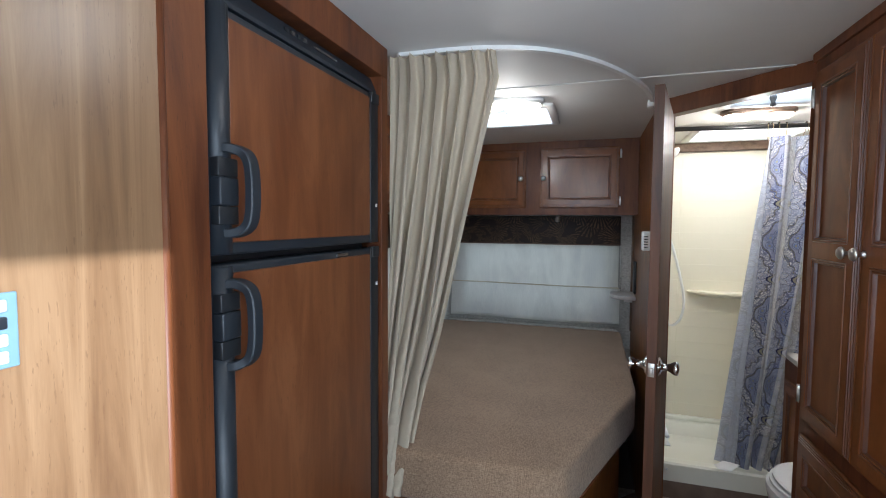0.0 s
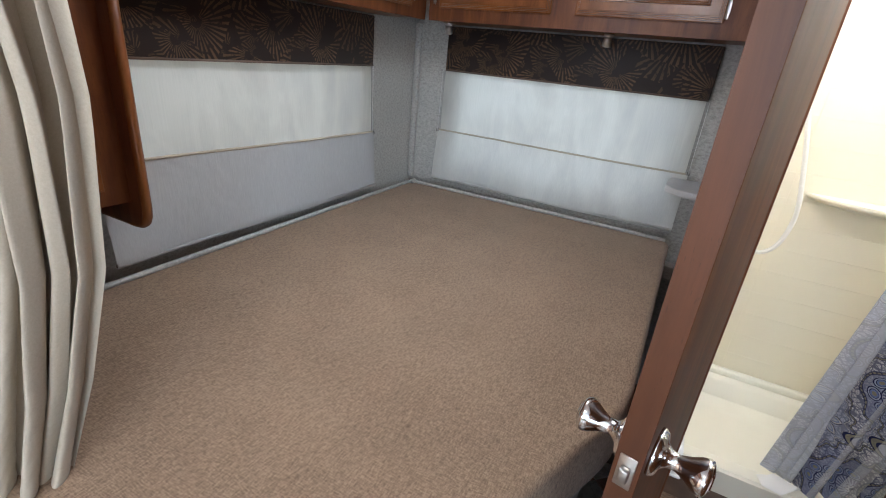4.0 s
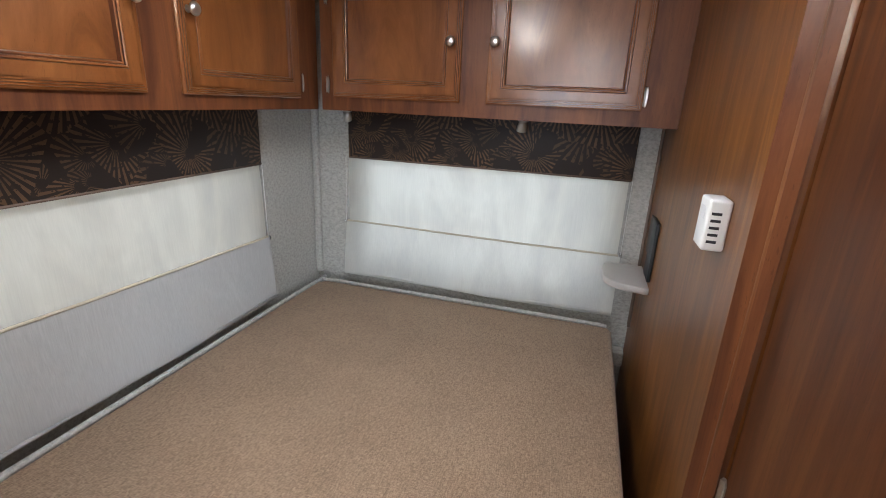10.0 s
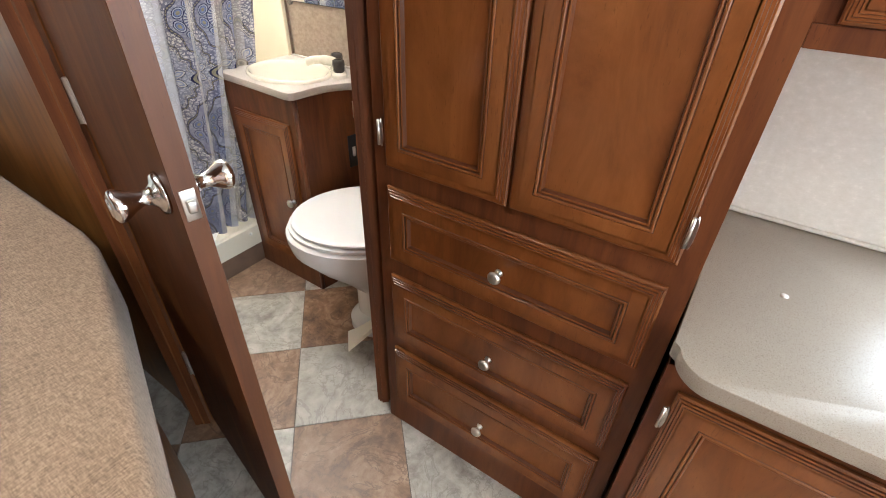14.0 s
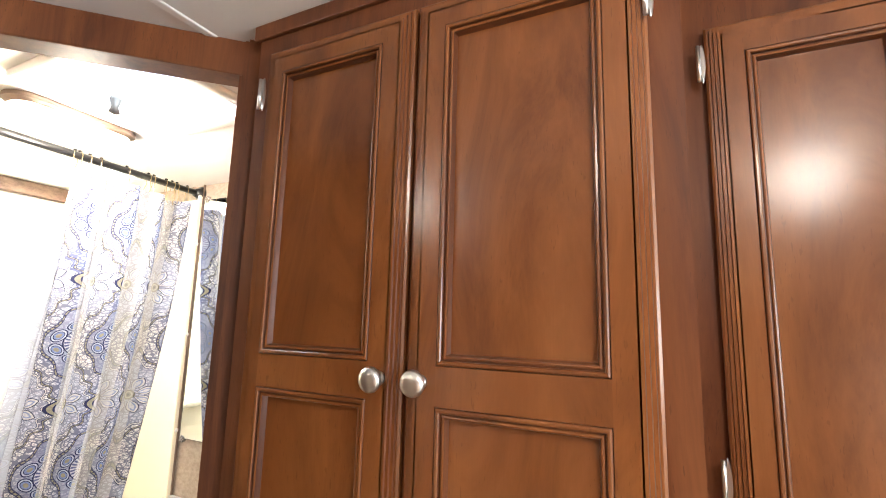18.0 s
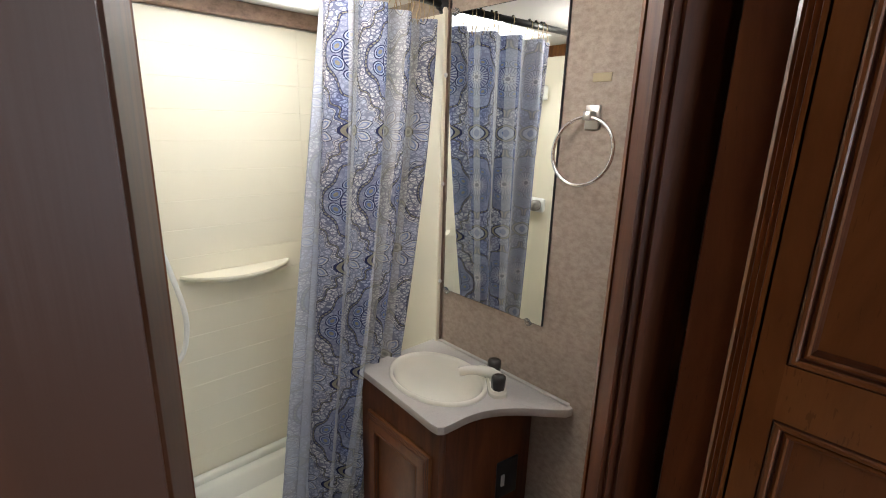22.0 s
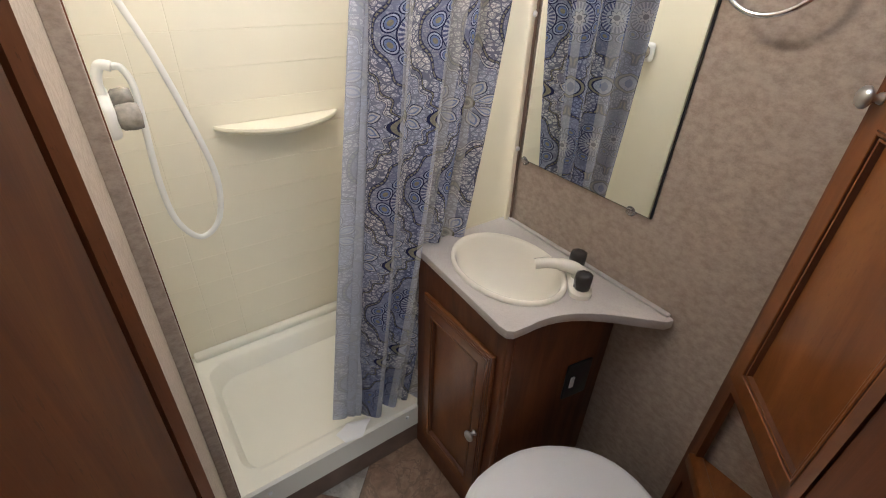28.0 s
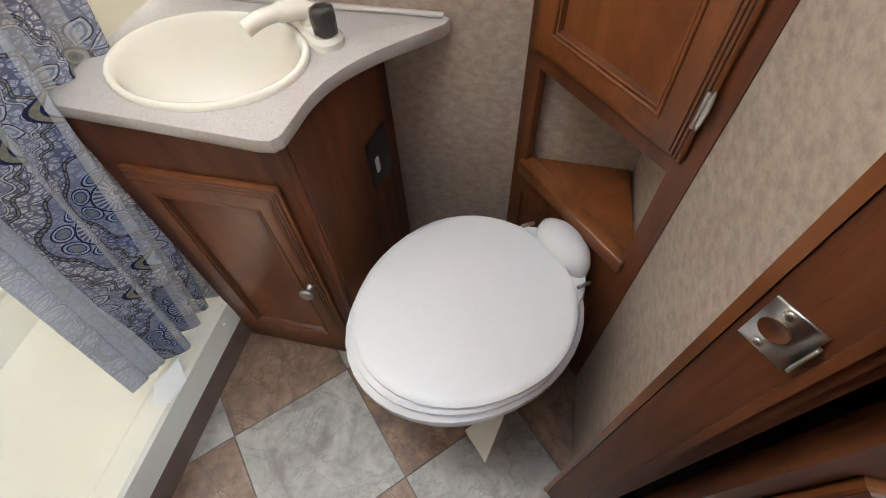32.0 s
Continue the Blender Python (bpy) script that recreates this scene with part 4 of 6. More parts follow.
cab_door(ku, 0.34, 0.62, 1.253, 1.958, [(0.387, 0.573, 1.303, 1.908)], (0.362, 1.62), [(0.626, 1.335), (0.626, 1.9)], front=-0.002)
struct("backsplash", box(B(), 1.20, XR, -0.3, 1.128, 0.74, 1.217), M_SPLASH, "pale mottled backsplash wallboard")
cb = thing("base_cabinet", "stained maple kitchen base cabinet with panelled doors", "cabinet", pose(0.64, 1.12, 0, 0, 0, FACE_MX))
bm = B()
box(bm, 0, 1.4, 0.0, 0.55, 0.06, 0.765)
bmesh.ops.delete(bm, geom=[f_ for f_ in bm.faces if f_.calc_center_median().z > 0.76], context='FACES')
part("body", bm, M_FRAME, cb, smooth=False)
for i, x in enumerate((0.03, 0.42, 0.81)):
    cab_door(cb, x, x + 0.36, 0.12, 0.72, [(x + 0.05, x + 0.31, 0.17, 0.67)], (x + 0.335, 0.66), [(x - 0.003, 0.66), (x - 0.003, 0.2)])
cx, cy, r = 0.655, 1.055, 0.06
ct = [(1.20, -0.3), (1.20, 1.125), (0.655, 1.125)] + [(cx - r * math.sin(radians(a)), cy + r * math.cos(radians(a))) for a in range(10, 91, 10)] + [(0.595, -0.3)]
ctop = thing("countertop", "speckled beige laminate countertop with rounded corner", "countertop")
KX, KY, KA, KB = 0.79, 0.60, 0.15, 0.185  # centre and half sizes of the kitchen sink
part("top", holed_slab(ct, KX, KY, lambda a: 0.97 / max(abs(math.cos(a)) / KA, abs(math.sin(a)) / KB), 0.768, 0.803), M_COUNTER, ctop)
part("splash_lip", box(B(), 1.184, 1.199, -0.3, 1.12, 0.804, 0.812, 0.003), M_SPLASH, ctop)
snk = thing("kitchen_sink", "white plastic kitchen sink with rounded rim in the countertop", "sink")
bm = B()
lp = [rrect(KX - KA - dx, KX + KA + dx, KY - KB - dx, KY + KB + dx, r_, z) for dx, r_, z in ((0.022, 0.045, 0.8035), (0.022, 0.045, 0.808), (0.016, 0.042, 0.812), (0.004, 0.036, 0.812), (-0.002, 0.034, 0.806), (-0.012, 0.03, 0.8), (-0.022, 0.04, 0.72), (-0.05, 0.06, 0.685))]
rings(bm, lp, True, False, True)
part("basin", bm, M_PORC, snk)
sb = thing("soap_bead", "small pale plug on the countertop", "plug")
part("cap", lathe(B(), [(0.007, 0.8032), (0.007, 0.8045), (0.004, 0.8055), (0.0004, 0.8056)], pose(0.895, 0.982, 0), 16), M_LABEL, sb)
# slatted blind before the kitchen window
kb = thing("slat_blind", "grey aluminium slat blind over the kitchen window", "blind", pose(1.17, 0.747, 0, 0, 0, FACE_MX))
for i in range(10):
    zz = 0.955 + i * 0.026
    sl = B()
    rings(sl, [[Vector((x, -0.010, zz - 0.002)), Vector((x, 0.0, zz + 0.0022)), Vector((x, 0.010, zz + 0.001)), Vector((x, 0.0, zz + 0.001))] for x in (0.0, 0.6)])
    part("slat", sl, M_SLAT, kb, smooth=False)
part("bottom_rail", box(B(), 0.0, 0.6, -0.013, 0.013, 0.93, 0.94, 0.003), M_SLAT, kb)
part("clip", box(B(), -0.02, 0.0, -0.012, 0.012, 0.927, 0.947, 0.003), M_WHITE, kb)
kw = thing("window_kitchen", "kitchen window with dark pane behind the slats", "window", kind="structure")
part("pane", box(B(), 1.188, 1.199, 0.15, 0.72, 0.95, 1.21), M_BLUEBLACK, kw, "dark window pane")

# ---- bed alcove ----
bed_poly = [(-1.05, 1.395), (-0.10, 1.412), (-0.05, 1.42), (-0.018, 1.438), (0.004, 1.468), (0.02, 1.515), (0.075, 1.68), (0.235, 2.12), (0.248, 2.17), (0.256, 2.25), (0.256, 3.345), (0.24, 3.37), (-1.015, 3.37), (-1.05, 3.335)]
mat_ = thing("mattress", "thick mattress covered in coarse tan fabric", "mattress")
part("mattress_body", prism(B(), bed_poly, 0.635, 0.798, 0.020, 4), M_BED, mat_)
part("edge_cord", tube(B(), spline([(-1.05, 1.45, 0.797), (-1.052, 2.4, 0.799), (-1.05, 3.325, 0.797), (-1.025, 3.367, 0.797), (-0.9, 3.377, 0.797), (-0.3, 3.377, 0.799), (0.235, 3.375, 0.797)], 6), 0.009, 8), M_PAPERGREY, mat_, "pale grey edging cord along the windows")
bb = thing("bed_base", "cherry woodgrain bed base under the mattress", "bed base")
inner = [(-1.115, 1.44), (-0.06, 1.45), (-0.01, 1.50), (0.19, 2.15), (0.205, 3.46), (-1.115, 3.46)]
part("box", prism(B(), inner, 0.0, 0.62), M_LAM, bb, smooth=False)
part("top_board", prism(B(), [(-1.115, 1.41), (-0.05, 1.425), (0.0, 1.475), (0.228, 2.15), (0.24, 3.46), (-1.115, 3.46)], 0.62, 0.634, 0.003), M_FRAME, bb)
wp_ = B()
box(wp_, -1.115, 0.32, 3.39, 3.455, 0.62, 0.68, 0.006)
box(wp_, -1.115, -1.06, 1.45, 3.39, 0.62, 0.68, 0.004)
struct("trim_bed_ledge", wp_, M_PAPERGREY, "grey carpeted ledge round the mattress", True)

# overhead cabinets at the head
oc = thing("overhead_cabinet", "stained maple overhead cabinet above the head window", "cabinet", pose(-0.888, 3.165, 0))
part("face_frame", box(B(), 0, 1.212, 0, 0.02, 1.572, CEIL), M_FRAME, oc, smooth=False)
part("carcass", box(B(), 0, 1.212, 0.02, 0.3, 1.576, CEIL), M_LAM, oc, smooth=False)
cab_door(oc, 0.052, 0.527, 1.619, 1.996, [(0.10, 0.479, 1.667, 1.948)], (0.496, 1.806), [(0.038, 1.66), (0.038, 1.95)])
cab_door(oc, 0.617, 1.100, 1.619, 1.996, [(0.665, 1.052, 1.667, 1.948)], (0.641, 1.806), [(1.108, 1.66), (1.108, 1.95)])
# overhead cabinets along the side
os_ = thing("overhead_cabinet", "stained maple overhead cabinet above the side window", "cabinet", pose(-0.905, 1.913, 0, 0, 0, FACE_PX))
part("face_frame", box(B(), 0, 1.252, 0, 0.02, 1.572, CEIL), M_FRAME, os_, smooth=False)
part("carcass", box(B(), 0, 1.252, 0.02, 0.205, 1.576, CEIL), M_LAM, os_, smooth=False)
cab_door(os_, 0.045, 0.525, 1.61, 1.996, [(0.093, 0.477, 1.658, 1.948)], (0.497, 1.806), [(0.04, 1.66), (0.04, 1.95)])
cab_door(os_, 0.628, 1.126, 1.61, 1.996, [(0.676, 1.078, 1.658, 1.948)], (0.656, 1.806), [(1.131, 1.66), (1.131, 1.95)])
# tall hanging cabinet between refrigerator and side window
tc = thing("hanging_cabinet", "stained maple hanging cabinet with a rounded end panel", "cabinet", pose(-0.92, 1.40, 0, 0, 0, FACE_PX))
part("carcass", box(B(), 0.0, 0.468, 0.0, 0.195, 1.06, CEIL), M_FRAME, tc, smooth=False)
cab_door(tc, 0.03, 0.412, 1.098, 1.996, [(0.085, 0.366, 1.16, 1.93)], (0.388, 1.63), [(0.026, 1.2), (0.026, 1.9)])
# end panel with rounded lower front corner, drawn in the plane across the wall
ep = [(0.195, 1.0), (0.012, 1.0), (-0.012, 1.003), (-0.028, 1.012), (-0.037, 1.028), (-0.04, 1.05), (-0.04, CEIL), (0.195, CEIL)]
bm = B()
rings(bm, [[Vector((x, y, z)) for y, z in ep] for x in (0.468, 0.492)])
bmesh.ops.recalc_face_normals(bm, faces=bm.faces[:])
part("end_panel", bm, M_FRAME, tc, smooth=False)
tube(bm := B(), [Vector((0.48, y, z)) for y, z in ep[:7]], 0.0115, 10)
part("end_bead", bm, M_CAB, tc)


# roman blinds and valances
def roman_blind(name, m, w, label, tilt=0.0, lower_mat=M_BLIND2):
    t = thing(name, label, "blind", m)
    # upper single cloth
    def sheet(x0, x1, zs, dy, nx_=40):
        bm = B()
        rows = []
        for z, y in zs:
            rows.append([bm.verts.new((x0 + (x1 - x0) * i / nx_, y + dy * math.sin(9.0 * i / nx_ + z * 7) + 0.5 * dy * math.sin(23.0 * i / nx_ + z * 19), z + 0.003 * math.sin(5.0 * i / nx_ + 1) + (tilt * (1 - 0.75 * i / nx_) if 1.06 < z < 1.12 else 0.0))) for i in range(nx_ + 1)])
        for a, b in zip(rows, rows[1:]):
            for i in range(nx_):
                bm.faces.new((a[i], a[i + 1], b[i + 1], b[i]))
        return bm
    part("upper_cloth", sheet(0.0, w, [(1.52, 0.03), (1.40, 0.028), (1.30, 0.022), (1.20, 0.018), (1.10, 0.0165), (1.085, 0.018)], 0.003), M_BLIND, t)
    part("fold", sheet(-0.004, w + 0.004, [(1.087, 0.012), (1.083, 0.006), (1.079, 0.009), (1.082, 0.015)], 0.002), M_SEAM, t, "thin tan piping along the fold")
    part("lower_cloth", sheet(-0.012, w + 0.012, [(1.080, 0.012), (1.0, 0.004), (0.93, -0.004), (0.862, -0.010), (0.840, -0.012), (0.833, -0.008), (0.835, 0.0)], 0.0035), lower_mat, t)
    part("hem_bar", tube(B(), [(-0.01, -0.006, 0.842), (w + 0.01, -0.006, 0.842)], 0.006, 8), lower_mat, t)
    for x in (-0.012, w + 0.012):
        part("cord_clip", box(B(), x - 0.006, x + 0.006, 0.005, 0.02, 1.075, 1.09, 0.003), M_CLEAR, t)
        part("cord", tube(B(), [(x, 0.02, 1.37), (x, 0.014, 1.085)], 0.0012, 6), M_WHITE, t)
    return t


def valance(name, m, w, label):
    bm = box(B(), 0, w, -0.018, 0.03, 1.372, 1.566, 0.004)
    t = thing(name, label, "valance", m)
    ob = part("cloth_face", bm, M_FAN, t)
    me = ob.data
    uv_from(ob, lambda i: (me.vertices[i].co.x + me.vertices[i].co.y, me.vertices[i].co.z))
    part("lower_piping", tube(B(), [(0.002, -0.016, 1.373), (w - 0.002, -0.016, 1.373)], 0.004, 8), M_TRIMBROWN, t)
    return t


roman_blind("roman_blind", pose(-0.925, 3.405, 0), 1.16, "ivory roman blind lowered over the head window")
valance("valance", pose(-0.915, 3.425, 0), 1.158, "dark brown fan-print valance above the head window")
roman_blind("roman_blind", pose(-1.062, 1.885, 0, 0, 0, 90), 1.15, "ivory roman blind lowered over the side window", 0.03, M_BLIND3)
valance("valance", pose(-1.078, 1.905, 0, 0, 0, 90), 1.114, "dark brown fan-print valance above the side window")
for name, x0, x1, y0, y1 in (("window_head", -0.86, 0.19, YF + 0.012, YF + 0.024), ("window_side", XL - 0.024, XL - 0.012, 1.95, 2.98)):
    wdw = thing(name, "dark framed camper window behind a blind", "window", kind="structure")
    pn = part("pane", box(B(), x0, x1, y0, y1, 0.88, 1.50), M_GLASS, wdw)
    pn.visible_shadow = False
    fm = B()
    for za, zb in ((0.88, 0.905), (1.475, 1.50)):
        box(fm, x0, x1, y0 - 0.004, y1 + 0.004, za, zb)
    part("window_frame", fm, M_BLACK, wdw)

# spotlights under the head cabinet
for x in (-0.86, -0.16):
    s = thing("spotlight", "small chrome reading spotlight under the cabinet", "lamp", pose(x, 3.30, 1.574))
    part("base", lathe(B(), [(0.02, 0.0), (0.02, -0.006), (0.012, -0.012)], None, 16), M_STEEL, s)
    part("head", lathe(B(), [(0.01, -0.010), (0.016, -0.02), (0.018, -0.045), (0.013, -0.047)], pose(0, 0, 0, 18, 8, 0), 16), M_STEEL, s)

# moulded casing on the partition's end
cas = B()
box(cas, 0.316, 0.3255, 2.262, 2.30, 0, CEIL, 0.003)
box(cas, 0.3195, 0.3255, 2.30, 2.335, 0, CEIL, 0.002)
box(cas, 0.317, 0.3255, 2.335, 2.375, 0, CEIL, 0.003)
struct("trim_partition_casing", cas, M_LAM, "moulded woodgrain casing strip on the partition")

# side wall fittings: white detector, black bracket, small shelf, corner trims
dt = thing("gas_detector", "white plastic detector box with slots on the partition", "detector", pose(0.325, 2.495, 1.437, 0, 0, FACE_MX))
part("case", box(B(), -0.033, 0.033, -0.038, 0, -0.046, 0.046, 0.006, 3), M_WHITE, dt)
part("label", box(B(), -0.018, 0.016, -0.0386, -0.0378, 0.008, 0.030), M_LABEL, dt, "small printed label")
for i in range(5):
    part("slot", box(B(), 0.0325, 0.0336, -0.031, -0.015, -0.031 + i * 0.0125, -0.026 + i * 0.0125), M_BLACK, dt)
sh = thing("corner_shelf", "small pale speckled shelf with rounded front", "shelf")
shp = [(0.324, 3.12), (0.324, 3.36), (0.20, 3.36), (0.185, 3.34), (0.18, 3.30)] + [(0.18 + 0.09 * (1 - math.cos(radians(a))), 3.22 - 0.09 * math.sin(radians(a))) for a in (0, 20, 40, 60, 80)]
part("board", prism(B(), shp, 1.045, 1.07, 0.004), M_VANTOP, sh)
part("bracket", box(B(), 0.27, 0.322, 3.34, 3.36, 1.0, 1.045, 0.004), M_WHITE, sh)
br = thing("tv_bracket", "black plastic wall bracket above the small shelf", "bracket", pose(0.3245, 3.22, 1.185, 0, 0, FACE_MX))
part("plate", box(B(), -0.02, 0.085, -0.012, 0, -0.10, 0.10, 0.004), M_BLACK, br)
part("rear_plate", box(B(), -0.10, -0.02, -0.006, 0, -0.04, 0.09, 0.002), M_BLACK, br)
bm = B()
tube(bm, [(0.318, 3.4, 0.8), (0.318, 3.4, 1.572)], 0.006, 8)
struct("trim_corner", bm, M_TRIMBROWN, "narrow brown corner moulding")
bm = B()
box(bm, XL + 0.001, XL + 0.03, YF - 0.03, YF - 0.001, 0.8, 1.572, 0.008)
struct("trim_corner_pad", bm, M_PAPERGREY, "rounded grey corner pad")

# curtain track on the ceiling and the drawn-back curtain
trk = [(-0.53, 1.43), (-0.30, 1.44), (-0.12, 1.50), (0.02, 1.62), (0.14, 1.80), (0.235, 2.02), (0.29, 2.25)]
cur_path = spline([(x, y, CEIL - 0.007) for x, y in trk], 8)
ctk = thing("curtain_track", "white curved curtain track on the ceiling", "curtain track")
bm = B()
rings(bm, [[p + Vector((0, 0, 0.006)) + s * 0.009 for s in (Vector((-0.7, 0.7, 0)), Vector((0.7, -0.7, 0)))] + [p + Vector((0, 0, -0.006)) + s * 0.009 for s in (Vector((0.7, -0.7, 0)), Vector((-0.7, 0.7, 0)))] for p in cur_path])
bmesh.ops.recalc_face_normals(bm, faces=bm.faces[:])
part("track", bm, M_WHITE, ctk, smooth=False)
part("end_stop", box(B(), 0.27, 0.31, 2.23, 2.27, CEIL - 0.03, CEIL, 0.004), M_WHITE, ctk)


def hung_cloth(top, bottom, waves, amp0, amp1, z0, z1, n=220, rows=26, curve=None):
    """A pleated sheet from a top line to a bottom line; curve(f) bows it sideways with height."""
    bm = B()
    grid = []
    for j in range(rows + 1):
        f = j / rows
        z = z0 + (z1 - z0) * f
        line = []
        for i in range(n + 1):
            s = i / n
            a, b = Vector(top(s)), Vector(bottom(s))
            g = curve(f) if curve else f
            p = a.lerp(b, g)
            d = (Vector(top(min(1, s + 0.01))) - Vector(top(max(0, s - 0.01)))).normalized()
            nn = Vector((-d.y, d.x))
            am = amp0 + (amp1 - amp0) * f
            ph = waves * 2 * math.pi * s + 0.8 * math.sin(5 * s + 2.2 * f) + 0.35 * math.sin(13 * s)
            wv = math.sin(ph) + 0.28 * math.sin(2 * ph + 1.1 + f) + 0.3 * math.sin(0.37 * ph + 2 * f)
            q = p + nn * am * wv + d * am * 0.4 * math.cos(ph)
            line.append(bm.verts.new((q.x, q.y, z)))
        grid.append(line)
    for a, b in zip(grid, grid[1:]):
        for i in range(n):
            bm.faces.new((a[i], b[i], b[i + 1], a[i + 1]))
    return bm


pc = thing("privacy_curtain", "beige pleated curtain drawn back beside the refrigerator", "curtain")
EDGE_Z = [2.03, 1.95, 1.74, 1.37, 1.15, 0.96, 0.80, 0.655]
EDGE_X = [-0.225, -0.215, -0.275, -0.375, -0.43, -0.478, -0.512, -0.532]
EDGE_Y = [1.445, 1.45, 1.49, 1.553, 1.558, 1.53, 1.49, 1.44]


def bunched(z0, z1, rows, lift=0.0, n=240):
    """Cloth gathered along the track at the top and drawn together towards its foot."""
    bm = B()
    grid = []
    for j in range(rows + 1):
        z = z0 + (z1 - z0) * j / rows
        f = (EDGE_Z[0] - z) / (EDGE_Z[0] - EDGE_Z[-1])
        a = Vector((-0.553 + 0.004 * math.sin(6 * f), 1.418 - 0.03 * f * f))
        b = Vector((float(np.interp(-z, [-v for v in EDGE_Z], EDGE_X)), float(np.interp(-z, [-v for v in EDGE_Z], EDGE_Y))))
        d = (b - a)
        nn = Vector((d.y, -d.x)).normalized()
        am = 0.011 + 0.015 * min(1.0, 2.2 * f) + 0.008 * f * f + lift
        line = []
        for i in range(n + 1):
            s = i / n
            ph = (9.0 - 4.5 * f * f) * 2 * math.pi * (s - 1) + 1.6 * math.sin(4.1 * s + 2.2 * f) + 1.0 * math.sin(9.7 * s + 0.7 - 2.6 * f)
            wv = math.sin(ph) + 0.35 * math.sin(2 * ph + 1.1 + 2 * f) * (0.4 + 0.6 * math.sin(7 * s) ** 2) + 0.5 * math.sin(0.41 * ph + 3 * f)
            wv += 0.9 * max(0.0, 1 - 5 * f) * math.sin(17 * 2 * math.pi * s + 2.0 * math.sin(6 * s))
            taper = (0.35 + 0.65 * min(1.0, 6 * (1 - s))) * (0.2 + 0.8 * min(1.0, 7 * s))
            q = a + d * s + nn * am * wv * taper + d.normalized() * am * 0.55 * math.cos(ph) * taper
            line.append(bm.verts.new((q.x, q.y, z)))
        grid.append(line)
    for p, q in zip(grid, grid[1:]):
        for i in range(n):
            bm.faces.new((p[i], q[i], q[i + 1], p[i + 1]))
    return bm


part("cloth", bunched(CEIL - 0.016, 0.655, 36), M_CURTAIN, pc)
part("heading_tape", bunched(CEIL - 0.014, CEIL - 0.045, 2, 0.003), M_CURTAIN, pc)


# roof vents
def roof_vent(name, x0, x1, y0, y1, label, dome):
    t = thing(name, label, "roof vent")
    bm = B()
    o = 0.035
    rings(bm, [rrect(x0 - o, x1 + o, y0 - o, y1 + o, 0.02, CEIL - 0.001), rrect(x0 - o, x1 + o, y0 - o, y1 + o, 0.02, CEIL - 0.010), rrect(x0 - o + 0.006, x1 + o - 0.006, y0 - o + 0.006, y1 + o - 0.006, 0.02, CEIL - 0.014), rrect(x0 - 0.004, x1 + 0.004, y0 - 0.004, y1 + 0.004, 0.02, CEIL - 0.014), rrect(x0 + 0.003, x1 - 0.003, y0 + 0.003, y1 - 0.003, 0.018, CEIL - 0.006), rrect(x0 + 0.006, x1 - 0.006, y0 + 0.006, y1 - 0.006, 0.018, CEIL + 0.12)], True, False, False)
    part("frame", bm, M_WHITE, t)
    dm = part("dome", rings(B(), [rrect(x0 - 0.01, x1 + 0.01, y0 - 0.01, y1 + 0.01, 0.03, CEIL + 0.12), rrect(x0 + 0.02, x1 - 0.02, y0 + 0.02, y1 - 0.02, 0.05, CEIL + 0.15)], True, False, True), dome, t)
    return t


rv = roof_vent("roof_vent", -0.51, -0.15, 2.20, 2.56, "white framed roof vent above the bed", M_DOME)
part("crank", tube(B(), [(-0.33, 2.25, CEIL + 0.05), (-0.33, 2.25, CEIL - 0.02)], 0.007, 8), M_WHITE, rv)
rb = roof_vent("roof_vent", 0.61, 0.93, 2.09, 2.42, "white framed bathroom roof vent with a blue-tinted lid", M_HATCH)
part("crank", lathe(B(), [(0.012, 0.0), (0.014, -0.012), (0.008, -0.03), (0.012, -0.045), (0.0004, -0.05)], pose(0.77, 2.385, CEIL + 0.02), 14), M_GREYPL, rb)
sk = roof_vent("skylight", 0.62, 1.16, 2.94, 3.36, "milky shower skylight in a white frame", M_DOME)


def twin_lamp(m, label):
    t = thing("ceiling_lamp", label, "lamp", m)
    bm = B()
    rings(bm, [rrect(-0.155, 0.155, -0.05, 0.05, 0.048, 0.0, 8), rrect(-0.155, 0.155, -0.05, 0.05, 0.048, -0.012, 8), rrect(-0.135, 0.135, -0.034, 0.034, 0.033, -0.026, 8)])
    bmesh.ops.recalc_face_normals(bm, faces=bm.faces[:])
    part("housing", bm, M_TRIMBROWN if "bath" in label else M_WHITE, t)
    for s in (-1, 1):
        cx = s * 0.078
        bm = B()
        rings(bm, [rrect(cx - 0.064, cx + 0.064, -0.042, 0.042, 0.038, -0.012, 8), rrect(cx - 0.062, cx + 0.062, -0.040, 0.040, 0.038, -0.03, 8), rrect(cx - 0.045, cx + 0.045, -0.026, 0.026, 0.025, -0.042, 8), rrect(cx - 0.02, cx + 0.02, -0.01, 0.01, 0.009, -0.046, 8)])
        bmesh.ops.recalc_face_normals(bm, faces=bm.faces[:])
        ln = part("lens", bm, M_LENS, t, "frosted glowing lens")
        part("bulb", lathe(B(), [(0.0004, -0.0475), (0.010, -0.0472), (0.012, -0.0465), (0.010, -0.046)], pose(cx, 0, 0), 14), M_BULB, ln)
    part("switch", box(B(), -0.007, 0.007, -0.018, 0.018, -0.034, -0.022, 0.003), M_WHITE, t)
    return t


twin_lamp(pose(0.02, 0.8, CEIL - 0.001, 0, 0, 90), "white twin dome ceiling lamp lit over the hall")
lamp("hall_lamp_glow", 'POINT', Matrix.Translation((0.02, 0.8, CEIL - 0.09)), 8.0, (1, 0.90, 0.78), 0.09)
twin_lamp(pose(-0.30, 2.08, CEIL - 0.001, 0, 0, 12), "white twin dome ceiling lamp lit beside the vent")
twin_lamp(pose(0.77, 2.57, CEIL - 0.001, 0, 0, 4), "lit twin dome bathroom ceiling lamp in brown housing")
